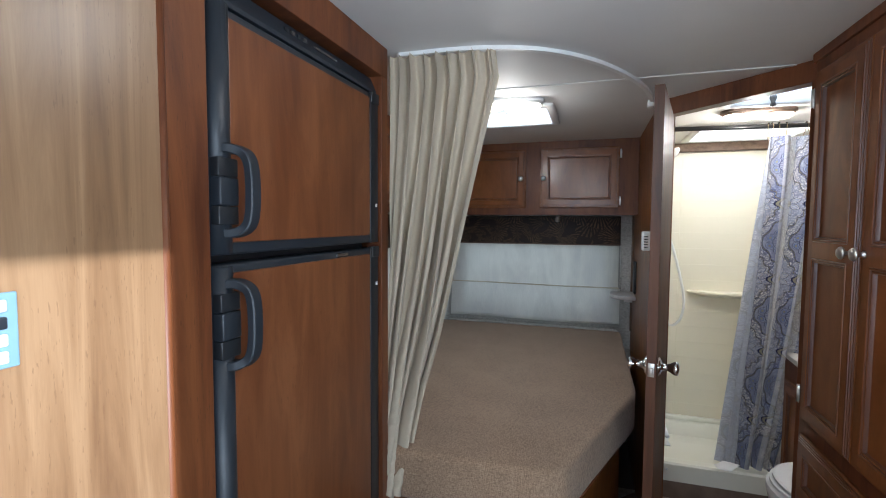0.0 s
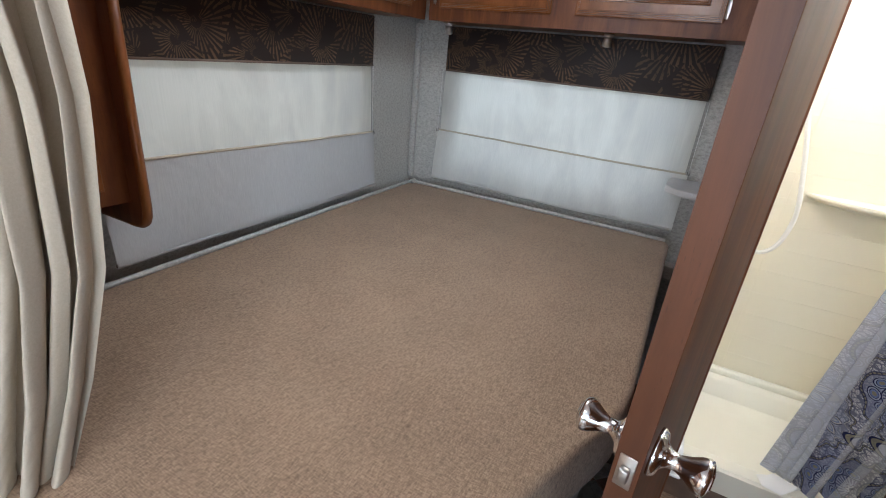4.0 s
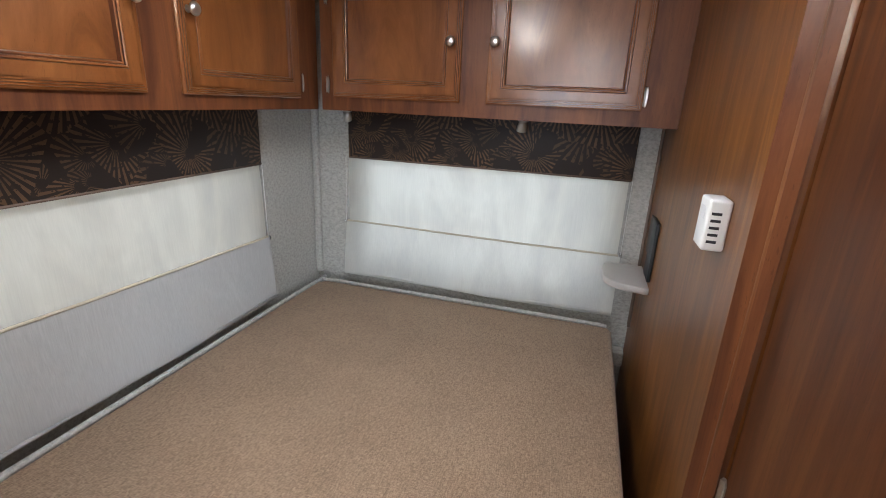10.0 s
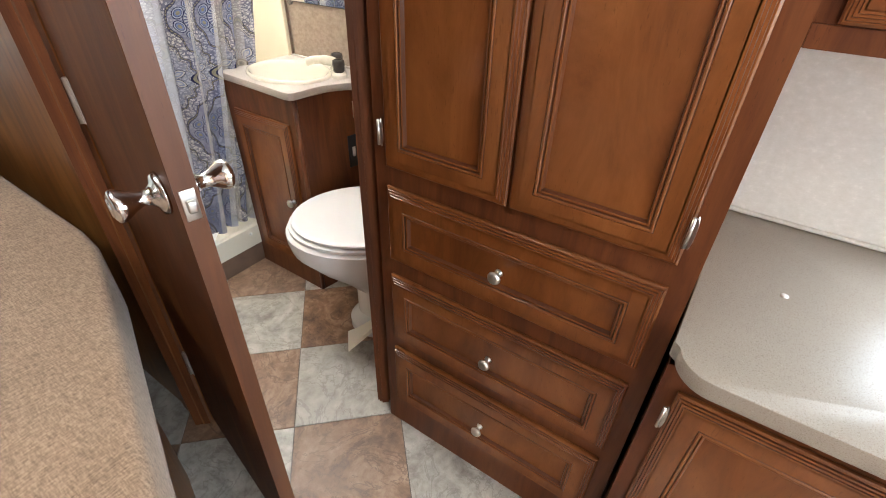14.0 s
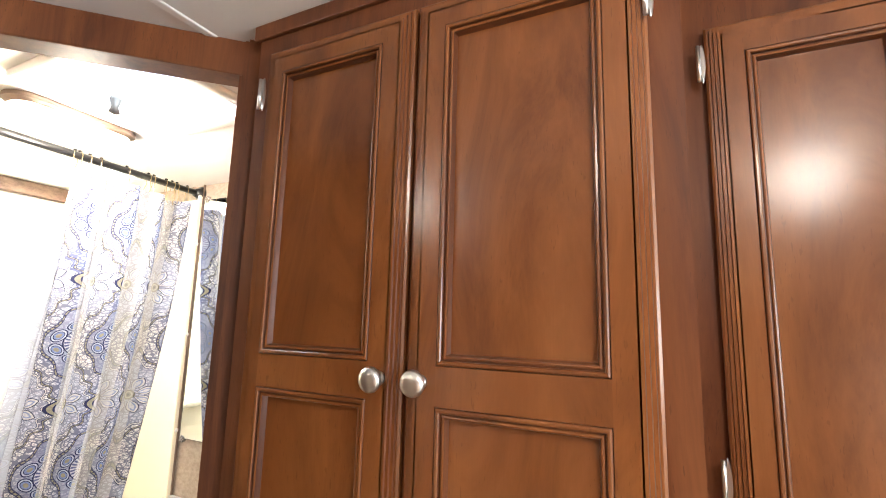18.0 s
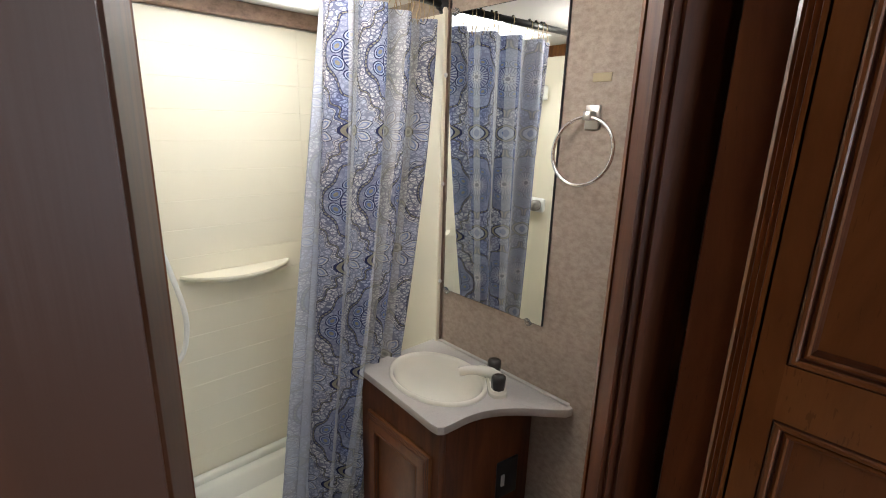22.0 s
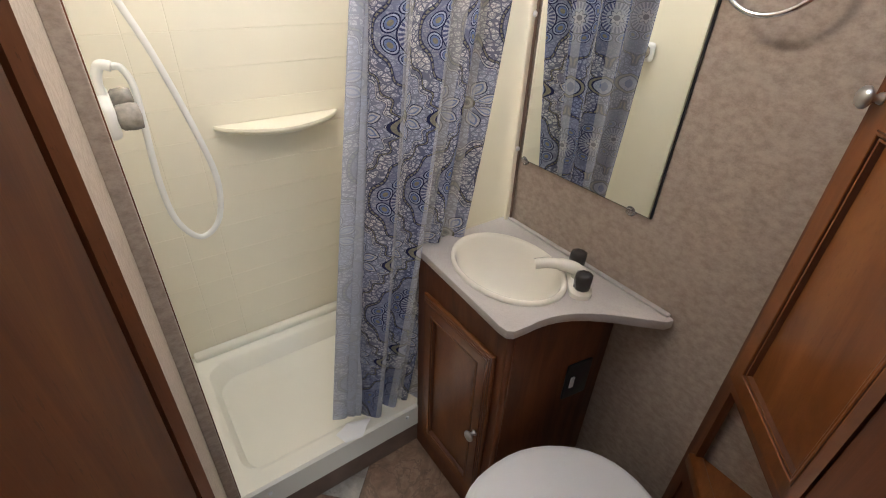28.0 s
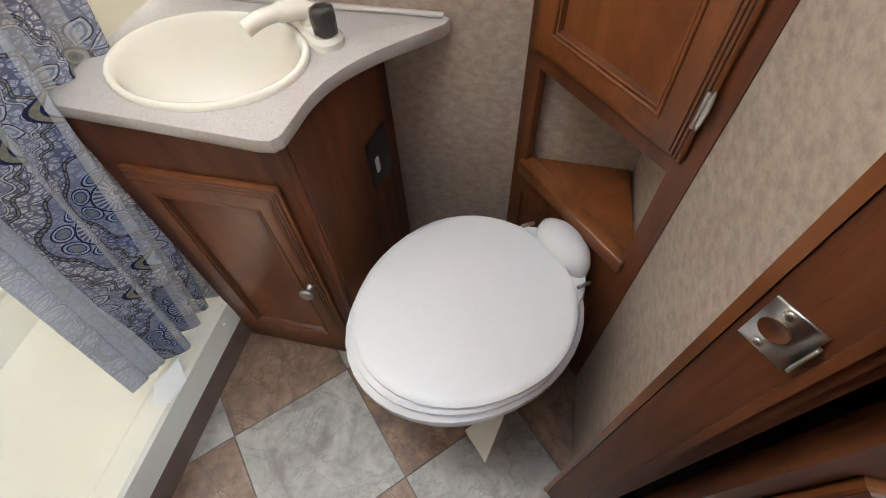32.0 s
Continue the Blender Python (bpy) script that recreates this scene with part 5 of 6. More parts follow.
lamp("bath_lamp_glow", 'POINT', Matrix.Translation((0.77, 2.57, CEIL - 0.09)), 17.5, (1, 0.87, 0.70), 0.05)
lamp("bed_lamp_glow", 'POINT', Matrix.Translation((-0.30, 2.08, CEIL - 0.09)), 6.0, (1, 0.90, 0.76), 0.05)

# ---- shower ----
SX0, SX1, SY0, SY1 = 0.395, 1.345, 2.862, 3.498
liner = thing("shower_liner", "cream tile-embossed plastic shower surround", "shower wall", kind="structure")
bm = B()
box(bm, 0.377, SX0 - 0.004, SY0 + 0.02, 3.51, 0.19, 1.984)
part("side_sheet", bm, M_CREAM, liner, smooth=False)
bm = B()
box(bm, SX1 + 0.004, XR, SY0 - 0.02, 3.51, 0.19, 1.984)
part("side_sheet", bm, M_CREAM, liner, smooth=False)
part("back_sheet", box(B(), SX0 - 0.004, SX1 + 0.004, SY1 + 0.004, 3.511, 0.19, 1.984), M_CREAM, liner, smooth=False)
part("front_flange", box(B(), SX1 - 0.008, XR - 0.001, SY0 - 0.032, SY0 - 0.02, 0.19, 2.0, 0.004), M_CREAM, liner)
part("front_flange", box(B(), 0.385, 0.405, SY0 - 0.008, SY0 + 0.002, 0.19, 2.0, 0.004), M_CREAM, liner)
part("top_band", box(B(), 0.377, XR, 3.47, 3.511, 1.99, 2.043, 0.003), M_BAND, liner, "brown woodgrain band under the ceiling")
for z in (0.5, 0.78, 1.1, 1.45, 1.8):
    part("screw_cap", lathe(B(), [(0.008, 0), (0.0075, 0.004), (0.004, 0.0065), (0.0004, 0.007)], pose(SX1 + 0.004, SY0 - 0.032, z, 90, 0, 0), 12), M_WHITE, liner)
    part("screw_cap", lathe(B(), [(0.008, 0), (0.0075, 0.004), (0.004, 0.0065), (0.0004, 0.007)], pose(0.392, SY0 - 0.012, z, 90, 0, 0), 12), M_WHITE, liner)

pan = thing("shower_pan", "low cream shower pan with rounded floor and rim", "shower pan")
bm = B()
lp = [rrect(0.38, 1.35, SY0 - 0.03, 3.505, 0.012, 0.1), rrect(0.38, 1.35, SY0 - 0.03, 3.505, 0.012, 0.194), rrect(0.388, 1.342, SY0 - 0.022, 3.497, 0.012, 0.204), rrect(0.42, 1.31, SY0 + 0.03, 3.44, 0.04, 0.204), rrect(0.435, 1.295, SY0 + 0.048, 3.425, 0.06, 0.192), rrect(0.455, 1.275, SY0 + 0.075, 3.40, 0.08, 0.125), rrect(0.50, 1.23, SY0 + 0.12, 3.35, 0.09, 0.108), rrect(0.53, 1.2, SY0 + 0.15, 3.32, 0.08, 0.112)]
rings(bm, lp)
bmesh.ops.recalc_face_normals(bm, faces=bm.faces[:])
part("basin", bm, M_PAN, pan)
part("plinth", box(B(), 0.38, 1.355, SY0 - 0.024, SY0 - 0.006, 0.0, 0.101, 0.002), M_TRIMBROWN, pan, "brown base strip")
part("back_lip", box(B(), 0.41, 1.33, 3.462, 3.497, 0.2, 0.232, 0.008), M_PAN, pan)
for x in (0.48, 0.97):
    part("screw_cap", lathe(B(), [(0.007, 0), (0.006, 0.004), (0.0004, 0.005)], pose(x, SY0 - 0.03, 0.165, 90, 0, 0), 12), M_WHITE, pan)

sf = thing("soap_shelf", "curved cream soap shelf moulded on the shower wall", "shelf")
bm = B()
n = 20
arc = [(0.667 + 0.424 * i / n, 3.497 - 0.115 * math.sin(math.pi * i / n) ** 0.75) for i in range(n + 1)]
rings(bm, [[Vector((0.88 + (x - 0.88) * k, 3.497 - (3.497 - y) * k, z)) for x, y in arc] for k, z in ((0.62, 1.045), (0.95, 1.062), (1.0, 1.072), (0.99, 1.080), (0.93, 1.0815), (0.80, 1.0805), (0.3, 1.0805))])
bmesh.ops.recalc_face_normals(bm, faces=bm.faces[:])
part("ledge", bm, M_CREAM, sf)

# mixer, hand shower, hose
mx = thing("shower_mixer", "bone shower mixer with smoked round taps on the side wall", "tap")
part("body", box(B(), SX0, 0.425, 3.06, 3.26, 1.215, 1.29, 0.012), M_HOSE, mx)
for y in (3.09, 3.23):
    part("tap", lathe(B(), [(0.02, 0), (0.027, 0.008), (0.029, 0.03), (0.026, 0.045), (0.0004, 0.048)], pose(0.423, y, 1.255, 0, 90, 0), 18), M_TAPCLEAR, mx, "smoked clear tap handle")
part("spout", tube(B(), spline([(0.41, 3.16, 1.28), (0.412, 3.16, 1.32), (0.425, 3.155, 1.348), (0.445, 3.15, 1.345)], 5), 0.011, 12), M_HOSE, mx)
hs = thing("hand_shower", "white hand shower on a wall bracket with a long hose", "shower head")
part("bracket", box(B(), SX0, 0.43, 3.10, 3.16, 1.78, 1.85, 0.008), M_HOSE, hs)
part("handle", tube(B(), spline([(0.425, 3.14, 1.76), (0.437, 3.13, 1.83), (0.465, 3.12, 1.895), (0.50, 3.10, 1.945)], 6), [0.010] * 8 + [0.0115] * 11, 14), M_HOSE, hs)
hd = lathe(B(), [(0.012, 0.0), (0.03, 0.012), (0.036, 0.022), (0.034, 0.032), (0.0004, 0.034)], Matrix.Translation((0.492, 3.105, 1.945)) @ Vector((0.8, -0.3, -0.55)).to_track_quat('Z', 'Y').to_matrix().to_4x4(), 20)
part("spray_head", hd, M_HOSE, hs)
part("hose", tube(B(), spline([(0.425, 3.14, 1.76), (0.44, 3.14, 1.64), (0.48, 3.14, 1.50), (0.526, 3.14, 1.364), (0.572, 3.14, 1.18), (0.592, 3.14, 1.05), (0.572, 3.14, 0.945), (0.52, 3.14, 0.908), (0.476, 3.14, 0.97), (0.465, 3.14, 1.08), (0.471, 3.14, 1.22), (0.474, 3.145, 1.30), (0.462, 3.15, 1.34), (0.445, 3.15, 1.345)], 8), 0.0075, 10), M_HOSE, hs, "ribbed white hose")

# rod, rings and curtain
rod = thing("curtain_rod", "black shower curtain rod on round end mounts", "curtain rod")
part("bar", tube(B(), [(0.378, 2.752, 2.008), (1.358, 2.85, 2.008)], 0.0115, 14), M_RODBLACK, rod)
for x, yr, a in ((0.377, 2.752, 90), (1.359, 2.85, -90)):
    part("end_mount", lathe(B(), [(0.03, 0), (0.03, 0.006), (0.02, 0.012), (0.016, 0.03)], pose(x, yr, 2.008, 0, a, 0), 20), M_RODBLACK, rod)
HOOKS = [0.885, 0.90, 0.93, 0.965, 1.05, 1.13, 1.15, 1.20, 1.225, 1.245, 1.29]
for i, x in enumerate(HOOKS):
    hk = thing("curtain_hook", "thin bronze curtain hook on the rod", "curtain hook", pose(x, 2.752 + (x - 0.378) * 0.1, 2.008, 0, 0, (i * 37) % 50 - 25), "curtain hooks")
    part("wire", tube(B(), spline([(0, 0.010, -0.07), (0, 0.016, -0.045), (0, 0.004, -0.02), (0, 0.0135, 0.004), (0, 0, 0.0135), (0, -0.0135, 0.004), (0, -0.012, -0.02), (0, -0.018, -0.045), (0, -0.010, -0.068)], 4), 0.0013, 6), M_BRASS, hk)
    part("roller", lathe(B(), [(0.0035, -0.004), (0.0045, 0), (0.0035, 0.004)], pose(0, 0.0, 0.0145, 0, 90, 0), 10), M_RODBLACK, hk)
sc = thing("shower_curtain", "blue and white medallion-print shower curtain bunched to one side", "curtain")
NW, NR = 200, 40


def shower_cloth(x0t, x1t, x0b, x1b, y_off, waves, amp, phase=0.0, zb=0.215, bow=1.0):
    return hung_cloth(lambda s: (x0t + (x1t - x0t) * s, 2.752 + (x0t + (x1t - x0t) * s - 0.378) * 0.1 - 0.045 * (1 - s) ** 2 + y_off), lambda s: (x0b + (x1b - x0b) * s, 2.888 + y_off + 0.015 * math.sin(4 * s + phase)), waves, amp, amp * 1.2, 1.953, zb, NW, NR, curve=lambda f: f ** bow)


front = part("printed_cloth", shower_cloth(0.882, 1.312, 0.825, 1.06, 0.0, 4.2, 0.027, bow=1.4), M_MEDAL, sc)
wid = NW + 1
uv_from(front, lambda i: ((i % wid) / NW * 0.64 - 0.02, (1 - (i // wid) / NR) * 1.74 + 0.088))
back = part("lining", shower_cloth(0.90, 0.96, 0.745, 0.86, 0.03, 4.5, 0.013, 1.0, 0.207), M_MEDALBACK, sc, "pale blue-grey inner side of the curtain")
uv_from(back, lambda i: (0.9 + (i % wid) / NW * 0.3, (1 - (i // wid) / NR) * 1.74))

tl = B()
rings(tl, [[Vector((x, y, z)) for x, y in ((0.75 + dx, 2.878), (0.83 + dx, 2.872 - 0.02), (0.82 + dx, 2.835 - dy), (0.765 + dx, 2.845 - dy))] for z, dx, dy in ((0.2055, -0.03, 0.012), (0.212, -0.02, 0.006), (0.222, 0.0, -0.01), (0.236, 0.012, -0.02))])
bmesh.ops.recalc_face_normals(tl, faces=tl.faces[:])
part("liner_tail", tl, M_WHITE, sc, "crumpled white liner end on the pan")

# ---- bathroom ----
van = thing("vanity", "stained maple corner vanity cabinet with a panelled door", "cabinet")
body_poly = [(1.015, 2.835), (1.015, 2.457), (1.03, 2.444), (1.315, 2.399), (1.358, 2.399), (1.358, 2.835)]
vb = prism(B(), body_poly[::-1], 0.0, 0.838)
bmesh.ops.delete(vb, geom=[f_ for f_ in vb.faces if f_.calc_center_median().z > 0.83], context='FACES')
part("body", vb, M_FRAME, van, smooth=False)


def turned(ob, m):
    ob.matrix_parent_inverse = Matrix()
    ob.matrix_basis = m
    return ob


d = cab_door(van, 0.045, 0.352, 0.115, 0.744, [(0.09, 0.307, 0.165, 0.694)], (0.325, 0.432), [])
turned(d, pose(1.0155, 2.835, 0, 0, 0, FACE_MX))
part("corner_bead", tube(B(), [(1.022, 2.452, 0), (1.022, 2.452, 0.838)], 0.009, 10), M_FRAME, van)
ol = part("outlet", box(B(), -0.042, 0.042, -0.008, 0, -0.066, 0.066, 0.004), M_BLACK, van, "black power outlet with a white rocker")
turned(ol, pose(1.258, 2.4079, 0.59, 0, 0, -8.97))
part("rocker", box(B(), -0.028, -0.014, -0.0125, -0.008, -0.02, 0.02, 0.002), M_WHITE, ol)
vt = thing("bathroom_countertop", "speckled grey laminate vanity top with a scooped front edge", "countertop")
scoop = [(1.02 + 0.31 * k / 10, 2.432 - 0.17 * (k / 10) + 0.055 * math.sin(math.pi * k / 10)) for k in range(1, 10)]
tp = [(1.357, 2.853), (1.04, 2.853), (1.014, 2.845), (0.994, 2.47), (0.997, 2.447), (1.01, 2.436)] + scoop + [(1.335, 2.262), (1.352, 2.258), (1.357, 2.265)]
SCX, SCY, SRX, SRY = 1.165, 2.635, 0.135, 0.178
tb = holed_slab(tp, SCX, SCY, lambda a: 0.925 / math.sqrt((math.cos(a) / SRX) ** 2 + (math.sin(a) / SRY) ** 2), 0.840, 0.866)
part("top", tb, M_VANTOP, vt)
part("back_seal", box(B(), 1.345, 1.358, 2.27, 2.85, 0.866, 0.874, 0.003), M_VANTOP, vt)
sn = thing("washbasin", "oval bone-coloured drop-in washbasin", "sink")
bm = B()
prof = [(1.0, 0.8665), (1.0, 0.871), (0.985, 0.8765), (0.955, 0.8785), (0.925, 0.876), (0.905, 0.8665)]
rings(bm, [[Vector((SCX + SRX * k * math.cos(2 * math.pi * i / 40), SCY + SRY * k * math.sin(2 * math.pi * i / 40), z)) for i in range(40)] for k, z in prof], True, False, False)
part("rim", bm, M_BONE, sn)
bm = B()
prof = [(0.928, 0.8765), (0.90, 0.864), (0.87, 0.838), (0.81, 0.802), (0.68, 0.768), (0.45, 0.748), (0.2, 0.7405), (0.09, 0.739)]
rings(bm, [[Vector((SCX + SRX * k * math.cos(2 * math.pi * i / 40), SCY + SRY * k * math.sin(2 * math.pi * i / 40), z)) for i in range(40)] for k, z in prof], True, False, True)
part("bowl", bm, M_BONE, sn)
part("drain", lathe(B(), [(0.021, 0.7395), (0.02, 0.7435), (0.012, 0.742), (0.0004, 0.7415)], pose(SCX, SCY, 0), 20), M_STEEL, sn, "small steel drain")
part("overflow_lip", box(B(), 1.262, 1.275, 2.50, 2.53, 0.845, 0.876, 0.004), M_BONE, sn)
tapf = thing("basin_tap", "bone basin tap with two smoked round handles", "tap", pose(1.272, 2.482, 0.866, 0, 0, 228))
bm = B()
rings(bm, [rrect(-0.075, 0.075, -0.028, 0.028, 0.027, 0.0), rrect(-0.075, 0.075, -0.028, 0.028, 0.027, 0.012), rrect(-0.068, 0.068, -0.022, 0.022, 0.02, 0.02)])
bmesh.ops.recalc_face_normals(bm, faces=bm.faces[:])
part("base", bm, M_BONE, tapf)
for x in (-0.05, 0.05):
    part("handle", lathe(B(), [(0.014, 0.018), (0.021, 0.024), (0.0225, 0.05), (0.021, 0.062), (0.012, 0.066), (0.0004, 0.066)], pose(x, 0, 0), 8), M_GREYPL, tapf, "smoked clear tap handle")
part("spout", tube(B(), spline([(0, 0.004, 0.012), (0, -0.008, 0.040), (0, -0.045, 0.052), (0, -0.085, 0.054), (0, -0.115, 0.046)], 6), [0.021] * 6 + [0.017] * 8 + [0.014] * 11, 14), M_BONE, tapf)

mir = thing("mirror", "frameless rectangular wall mirror with clear clips", "mirror")
part("glass", box(B(), 1.352, 1.3595, 2.39, 2.812, 1.076, 1.978), M_MIRROR, mir, smooth=False)
part("edge", box(B(), 1.3535, 1.3598, 2.388, 2.814, 1.074, 1.98), M_BLUEBLACK, mir, smooth=False)
for y, z in ((2.44, 1.072), (2.80, 1.072), (2.44, 1.982), (2.80, 1.982)):
    part("clip", lathe(B(), [(0.013, 0), (0.013, 0.008), (0.009, 0.012), (0.0004, 0.0125)], pose(1.3595, y, z, 0, -90, 0), 14), M_CLEAR, mir, "clear plastic clip")

tr = thing("towel_ring", "round chrome towel ring on a square bracket", "towel ring", pose(1.3598, 2.296, 1.673, 0, 0, FACE_MX))
part("bracket", box(box(B(), -0.02, 0.02, -0.008, 0, -0.03, 0.03, 0.003), -0.011, 0.011, -0.035, -0.008, -0.008, 0.014, 0.003), M_STEEL, tr)
RING_R = 0.083
part("ring", tube(B(), [(RING_R * math.sin(2 * math.pi * i / 40), -0.028 - 0.012 * (1 - math.cos(2 * math.pi * i / 40)), -RING_R + RING_R * math.cos(2 * math.pi * i / 40)) for i in range(40)], 0.0048, 10, True), M_CHROME, tr)
single("wall_plate", box(B(), 1.357, 1.3598, 2.258, 2.308, 1.757, 1.778, 0.001), M_TAN, "small tan blank plate on the bathroom wall", "plate")

# triangular corner cabinet behind the toilet
C0, C1 = Vector((1.358, 2.115)), Vector((1.075, 1.852))
cl = (C1 - C0).length
ca = math.degrees(math.atan2(C1.y - C0.y, C1.x - C0.x))
cc = thing("corner_cabinet", "stained maple triangular corner cabinet with open nook", "cabinet", Matrix.Translation((C1.x, C1.y, 0)) @ pose(0, 0, 0, 0, 0, ca + 180))
# local x runs along the slanting face from the back wall (0) to the right wall (cl); front is +y before flipping
bm = B()
box(bm, 0.0, 0.04, -0.018, 0.0, 0, CEIL)
box(bm, cl - 0.04, cl, -0.018, 0.0, 0, CEIL)
for za, zb in ((0.0, 0.08), (0.465, 0.55), (0.80, 0.85), (1.97, CEIL)):
    box(bm, 0.04, cl - 0.04, -0.018, 0.0, za, zb)
part("face_frame", bm, M_FRAME, cc, smooth=False)
part("shelf", prism(B(), [(0.02, -0.02), (cl - 0.02, -0.02), (cl * 0.54, -0.185)][::-1], 0.535, 0.553), M_CAB, cc, smooth=False)
part("nook_edge", box(B(), 0.03, cl - 0.03, -0.02, 0.012, 0.531, 0.569, 0.004), M_CAB, cc)
part("top_board", prism(B(), [(0.02, -0.02), (cl - 0.02, -0.02), (cl * 0.54, -0.185)][::-1], 0.82, 0.835), M_CAB, cc, smooth=False)
part("lower_panel", box(B(), 0.04, cl - 0.04, -0.014, -0.006, 0.08, 0.465), M_FRAME, cc, smooth=False)
d = cab_door(cc, 0.025, cl - 0.025, 0.835, 1.985, [(0.075, cl - 0.075, 0.885, 1.386), (0.075, cl - 0.075, 1.44, 1.935)], (0.05, 1.423), [(cl - 0.022, 0.93), (cl - 0.022, 1.9)])
turned(d, pose(cl, 0.0, 0, 0, 0, 180))

# toilet with its lid closed, set diagonally in the corner
toi = thing("toilet", "white camper toilet with closed lid and foot pedal", "toilet", pose(1.095, 2.048, 0, 0, 0, 134))


def egg(rx0, rx1, ry, z, n=40, x0=0.0):
    """Level egg outline: pointing to +x."""
    out = []
    for i in range(n):
        a = 2 * math.pi * i / n
        c, s = math.cos(a), math.sin(a)
        out.append(Vector((x0 + (rx1 if c > 0 else rx0) * c, ry * s, z)))
    return out


bm = B()
rings(bm, [egg(0.10, 0.12, 0.10, 0.0, x0=0.10), egg(0.10, 0.12, 0.10, 0.03, x0=0.10), egg(0.075, 0.085, 0.07, 0.07, x0=0.10), egg(0.075, 0.085, 0.07, 0.18, x0=0.10), egg(0.10, 0.14, 0.105, 0.24, x0=0.11), egg(0.14, 0.2, 0.16, 0.31, x0=0.13), egg(0.165, 0.245, 0.187, 0.37, x0=0.15), egg(0.225, 0.268, 0.197, 0.41, x0=0.138), egg(0.232, 0.268, 0.197, 0.43, x0=0.138), egg(0.222, 0.256, 0.187, 0.438, x0=0.138)])
bmesh.ops.recalc_face_normals(bm, faces=bm.faces[:])
part("bowl", bm, M_PORC, toi)
bm = B()
rings(bm, [egg(0.175, 0.25, 0.187, 0.438, x0=0.138), egg(0.18, 0.256, 0.192, 0.442, x0=0.138), egg(0.18, 0.256, 0.192, 0.452, x0=0.138), egg(0.175, 0.25, 0.187, 0.456, x0=0.138)])
bmesh.ops.recalc_face_normals(bm, faces=bm.faces[:])
part("seat", bm, M_PORC, toi)
bm = B()
rings(bm, [egg(0.190, 0.240, 0.183, 0.459, x0=0.135), egg(0.198, 0.247, 0.189, 0.462, x0=0.135), egg(0.198, 0.247, 0.189, 0.468, x0=0.135), egg(0.192, 0.241, 0.183, 0.472, x0=0.135), egg(0.186, 0.235, 0.177, 0.4732, x0=0.135), egg(0.18, 0.228, 0.171, 0.4733, x0=0.135)])
bmesh.ops.recalc_face_normals(bm, faces=bm.faces[:])
part("lid", bm, M_PORC, toi, "closed white lid")
bm = B()
rings(bm, [egg(0.095, 0.13, 0.10, 0.36, x0=-0.01), egg(0.112, 0.13, 0.115, 0.415, x0=-0.01), egg(0.108, 0.12, 0.11, 0.441, x0=-0.01), egg(0.07, 0.08, 0.08, 0.446, x0=-0.01)])
bmesh.ops.recalc_face_normals(bm, faces=bm.faces[:])
part("rear_deck", bm, M_PORC, toi)
bm = B()
rings(bm, [egg(0.038, 0.042, 0.068, 0.43, x0=-0.092), egg(0.038, 0.042, 0.068, 0.462, x0=-0.092), egg(0.034, 0.038, 0.061, 0.484, x0=-0.092), egg(0.024, 0.026, 0.043, 0.500, x0=-0.092), egg(0.009, 0.01, 0.016, 0.506, x0=-0.092)])
bmesh.ops.recalc_face_normals(bm, faces=bm.faces[:])
part("vacuum_breaker", bm, M_PORC, toi, "domed white cover behind the lid")
for y in (-0.085, 0.085):
    part("hinge_pin", tube(B(), [(-0.088, y, 0.447), (-0.055, y, 0.458)], 0.004, 8), M_STEEL, toi)
bm = B()
rings(bm, [[Vector((0.17 + x, y0 + w_ * sy, z + t_ * sz)) for sy, sz in ((-1, -1), (1, -1), (1, 1), (-1, 1))] for x, y0, w_, z, t_ in ((-0.10, 0.07, 0.018, 0.10, 0.012), (-0.04, 0.115, 0.02, 0.085, 0.01), (0.02, 0.14, 0.03, 0.065, 0.009), (0.06, 0.15, 0.042, 0.05, 0.007))])
bmesh.ops.recalc_face_normals(bm, faces=bm.faces[:])
part("pedal", bm, M_BONE, toi, "bone-coloured flush pedal")
for ch in toi.children:
    ch.data.transform(Matrix.Diagonal((1.0, 1.08, 1.085, 1)))

# paper holder and trims on the bathroom side wall
th = thing("paper_holder", "white plastic toilet paper holder on the side wall", "paper holder", pose(0.376, 2.425, 0.62, 0, 0, FACE_PX))
part("plate", box(B(), -0.07, 0.075, -0.012, 0, -0.115, 0.07, 0.004), M_WHITE, th)
part("tray", box(B(), -0.07, 0.06, -0.045, -0.010, -0.115, -0.107, 0.003), M_WHITE, th)
part("roller", tube(B(), [(-0.066, -0.03, -0.07), (0.05, -0.03, -0.07)], 0.010, 14), M_LABEL, th)
bm = B()
box(bm, 0.374, 0.402, 2.775, 2.85, 0.0, CEIL, 0.002)
struct("trim_shower_edge", bm, M_PAPER, "taupe wallboard edge post beside the shower")
bm = B()
box(bm, 0.399, 0.4045, 2.842, 2.8525, 0.0, CEIL, 0.001)
struct("trim_post_edge", bm, M_FRAME, "thin reddish wood edging on the post", False)
bm = B()
tube(bm, [(1.353, 2.826, 0.87), (1.353, 2.826, CEIL)], 0.004, 8)
struct("trim_bath_corner", bm, M_TRIMBROWN, "narrow brown corner moulding in the bathroom")

# ---- pieces of floor and shower wall, last ----
S = 0.343
O2 = Vector((0.721, 2.748))
E1, E2 = Vector((0.70711, -0.70711)), Vector((-0.70711, -0.70711))


def clipped(poly, axis, limit, keep_below):
    """Cut a convex outline off at one coordinate."""
    out = []
    for p, q in zip(poly, poly[1:] + poly[:1]):
        inp, inq = ((p[axis] <= limit) == keep_below), ((q[axis] <= limit) == keep_below)
        if inp:
            out.append(p)
        if inp != inq:
            out.append(p.lerp(q, (limit - p[axis]) / (q[axis] - p[axis])))
    return out


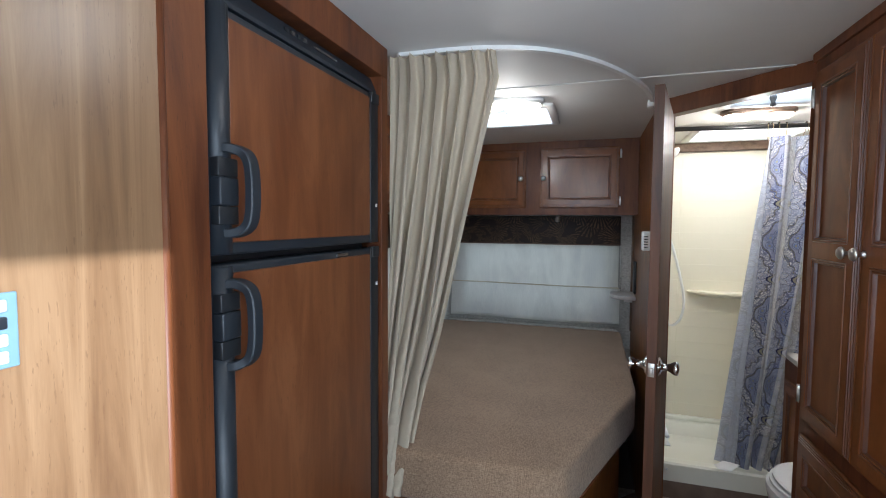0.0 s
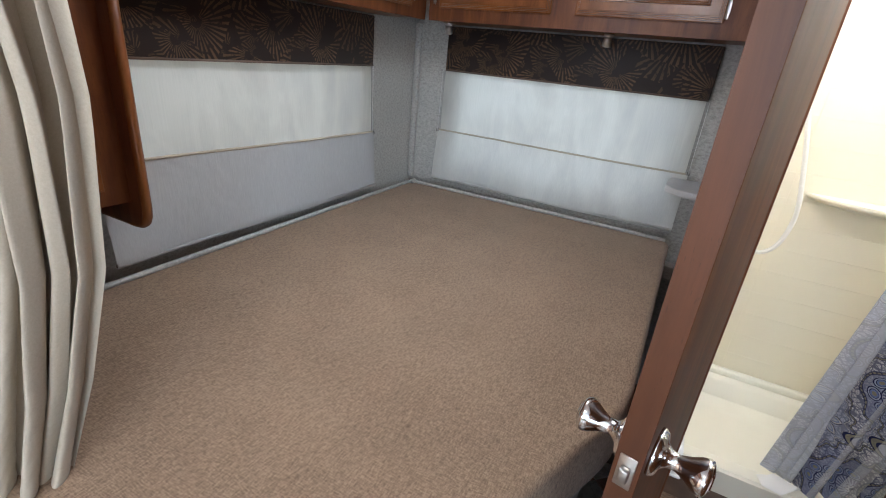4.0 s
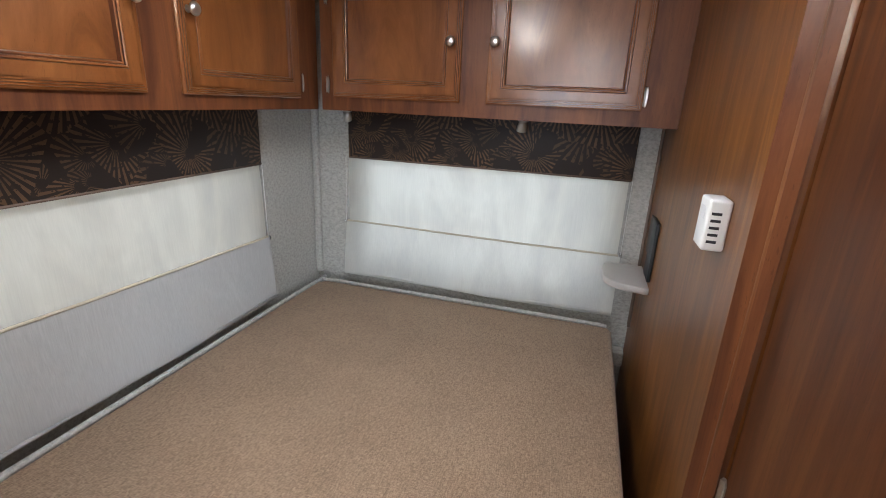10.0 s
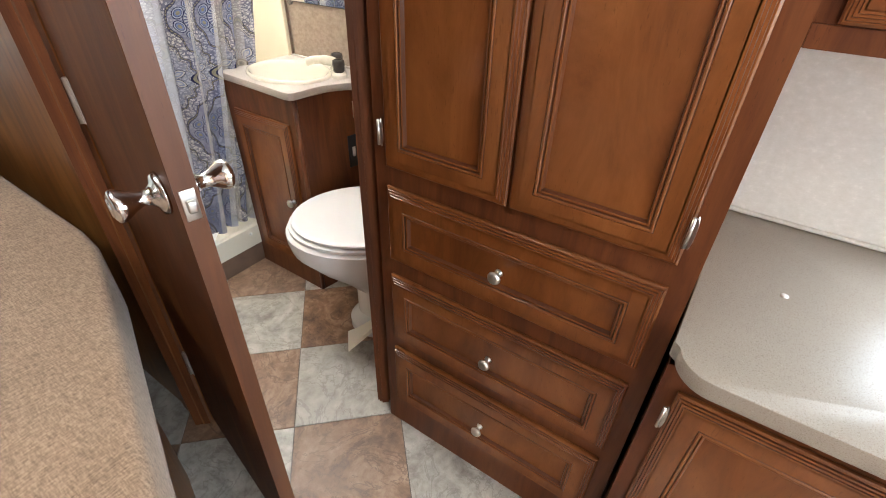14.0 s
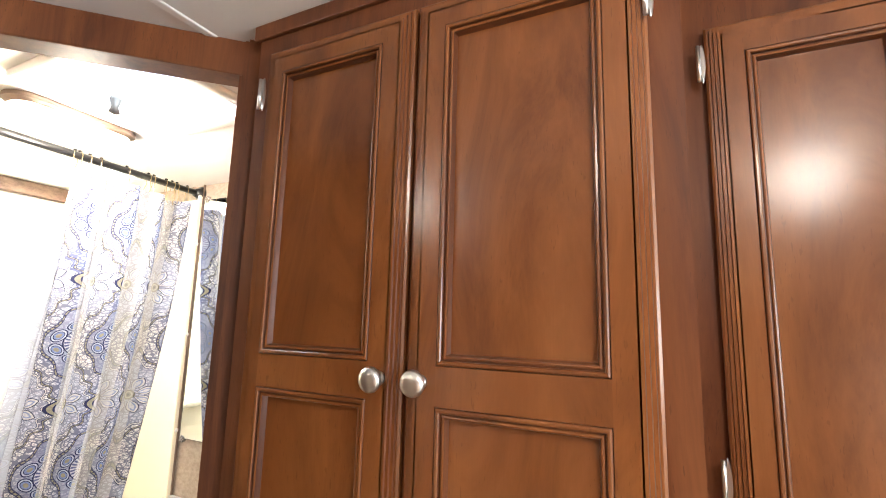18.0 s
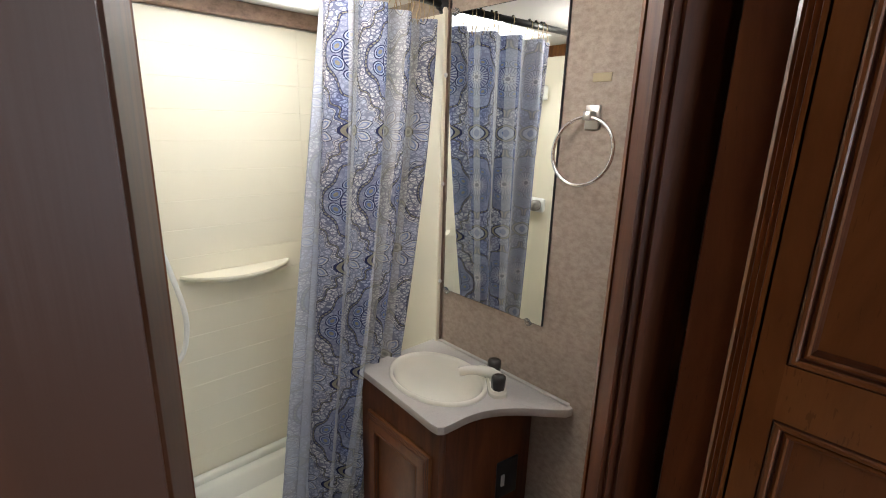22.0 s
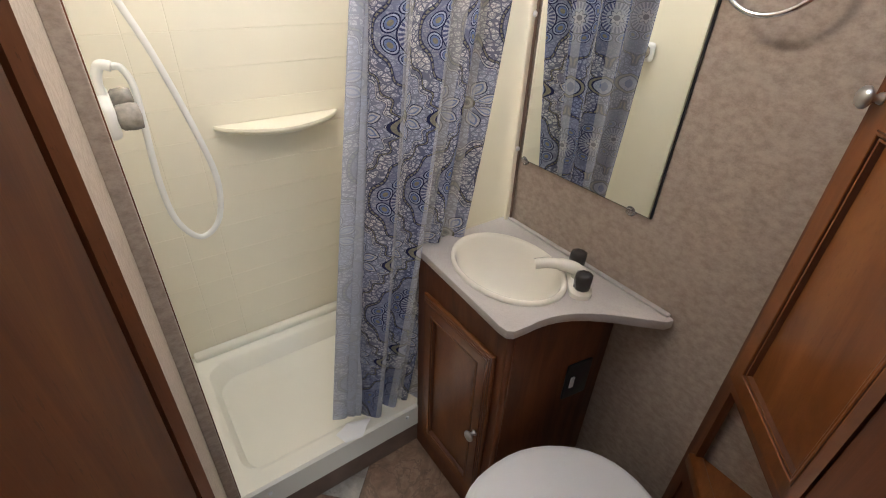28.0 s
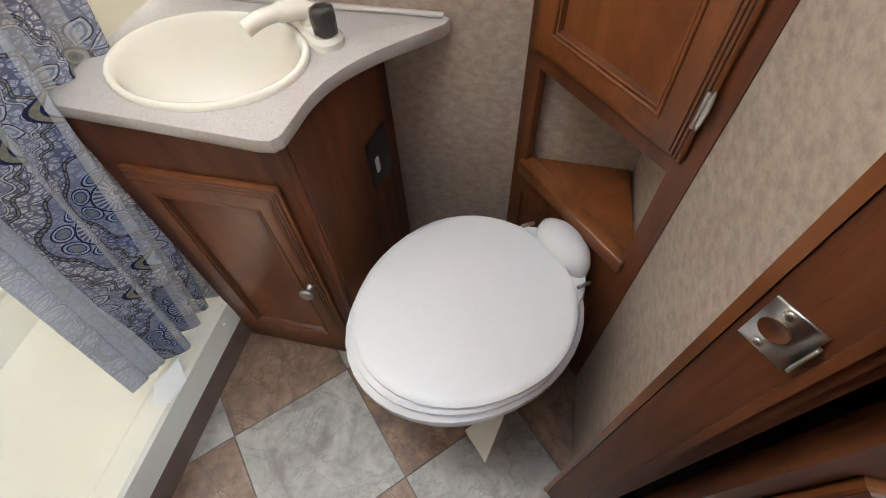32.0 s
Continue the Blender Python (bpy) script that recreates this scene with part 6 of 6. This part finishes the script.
tmesh = {}
hs_ = S / 2 - 0.0015
square = [Vector((x, y)) for x, y in ((-hs_, -hs_), (hs_, -hs_), (hs_, hs_), (-hs_, hs_))]
turn45 = Matrix.Rotation(radians(45), 2)
for i in range(-4, 22):
    for j in range(-8, 22):
        c = O2 + E1 * (i + 0.5) * S + E2 * (j + 0.5) * S
        if not (-0.95 < c.x < XR + 0.24 and YB - 0.24 < c.y < 3.05):
            continue
        world = [c + turn45 @ p for p in square]
        cut = world
        for axis, limit, below in ((0, XR - 0.001, True), (0, XL + 0.001, False), (1, SY0 - 0.004, True), (1, YB + 0.001, False)):
            cut = clipped(cut, axis, limit, below) if cut else cut
        if len(cut) < 3:
            continue
        whole = len(cut) == 4 and all((a - b).length < 1e-6 for a, b in zip(cut, world))
        key = (i + j) % 2
        me = tmesh.get(key) if whole else None
        if me is None:
            shape = square if whole else [turn45.transposed() @ (p - c) for p in cut]
            tb = prism(B(), [(p.x, p.y) for p in shape], -0.004, 0.0)
            me = bpy.data.meshes.new("floor_tile")
            tb.to_mesh(me)
            tb.free()
            me.materials.append((M_TGREY, M_TBROWN)[key])
            if whole:
                tmesh[key] = me
        ob = new("floor_tile", me)
        ob.matrix_world = Matrix.Translation((c.x, c.y, 0)) @ pose(0, 0, 0, 0, 0, 45)
        ob.parent = floor

# embossed tiles of the shower back wall
cols = [(SX0, 0.50), (0.50, 0.615), (0.615, 1.17), (1.17, SX1)]
RH = 0.1045
for x0, x1 in cols:
    wk = round(x1 - x0, 4)
    tb = box(B(), -(x1 - x0) / 2 + 0.0001, (x1 - x0) / 2 - 0.0001, -0.0028, 0.0, -RH / 2 + 0.0001, RH / 2 - 0.0001, 0.0013, 1)
    me = bpy.data.meshes.new("wall_tile")
    tb.to_mesh(me)
    tb.free()
    me.materials.append(M_CREAM)
    for k in range(17):
        z = 1.984 - RH * (k + 0.5)
        if z - RH / 2 < 0.2:
            break
        ob = new("wall_tile", me)
        ob.location = ((x0 + x1) / 2, SY1 + 0.004, z)
        ob.parent = liner
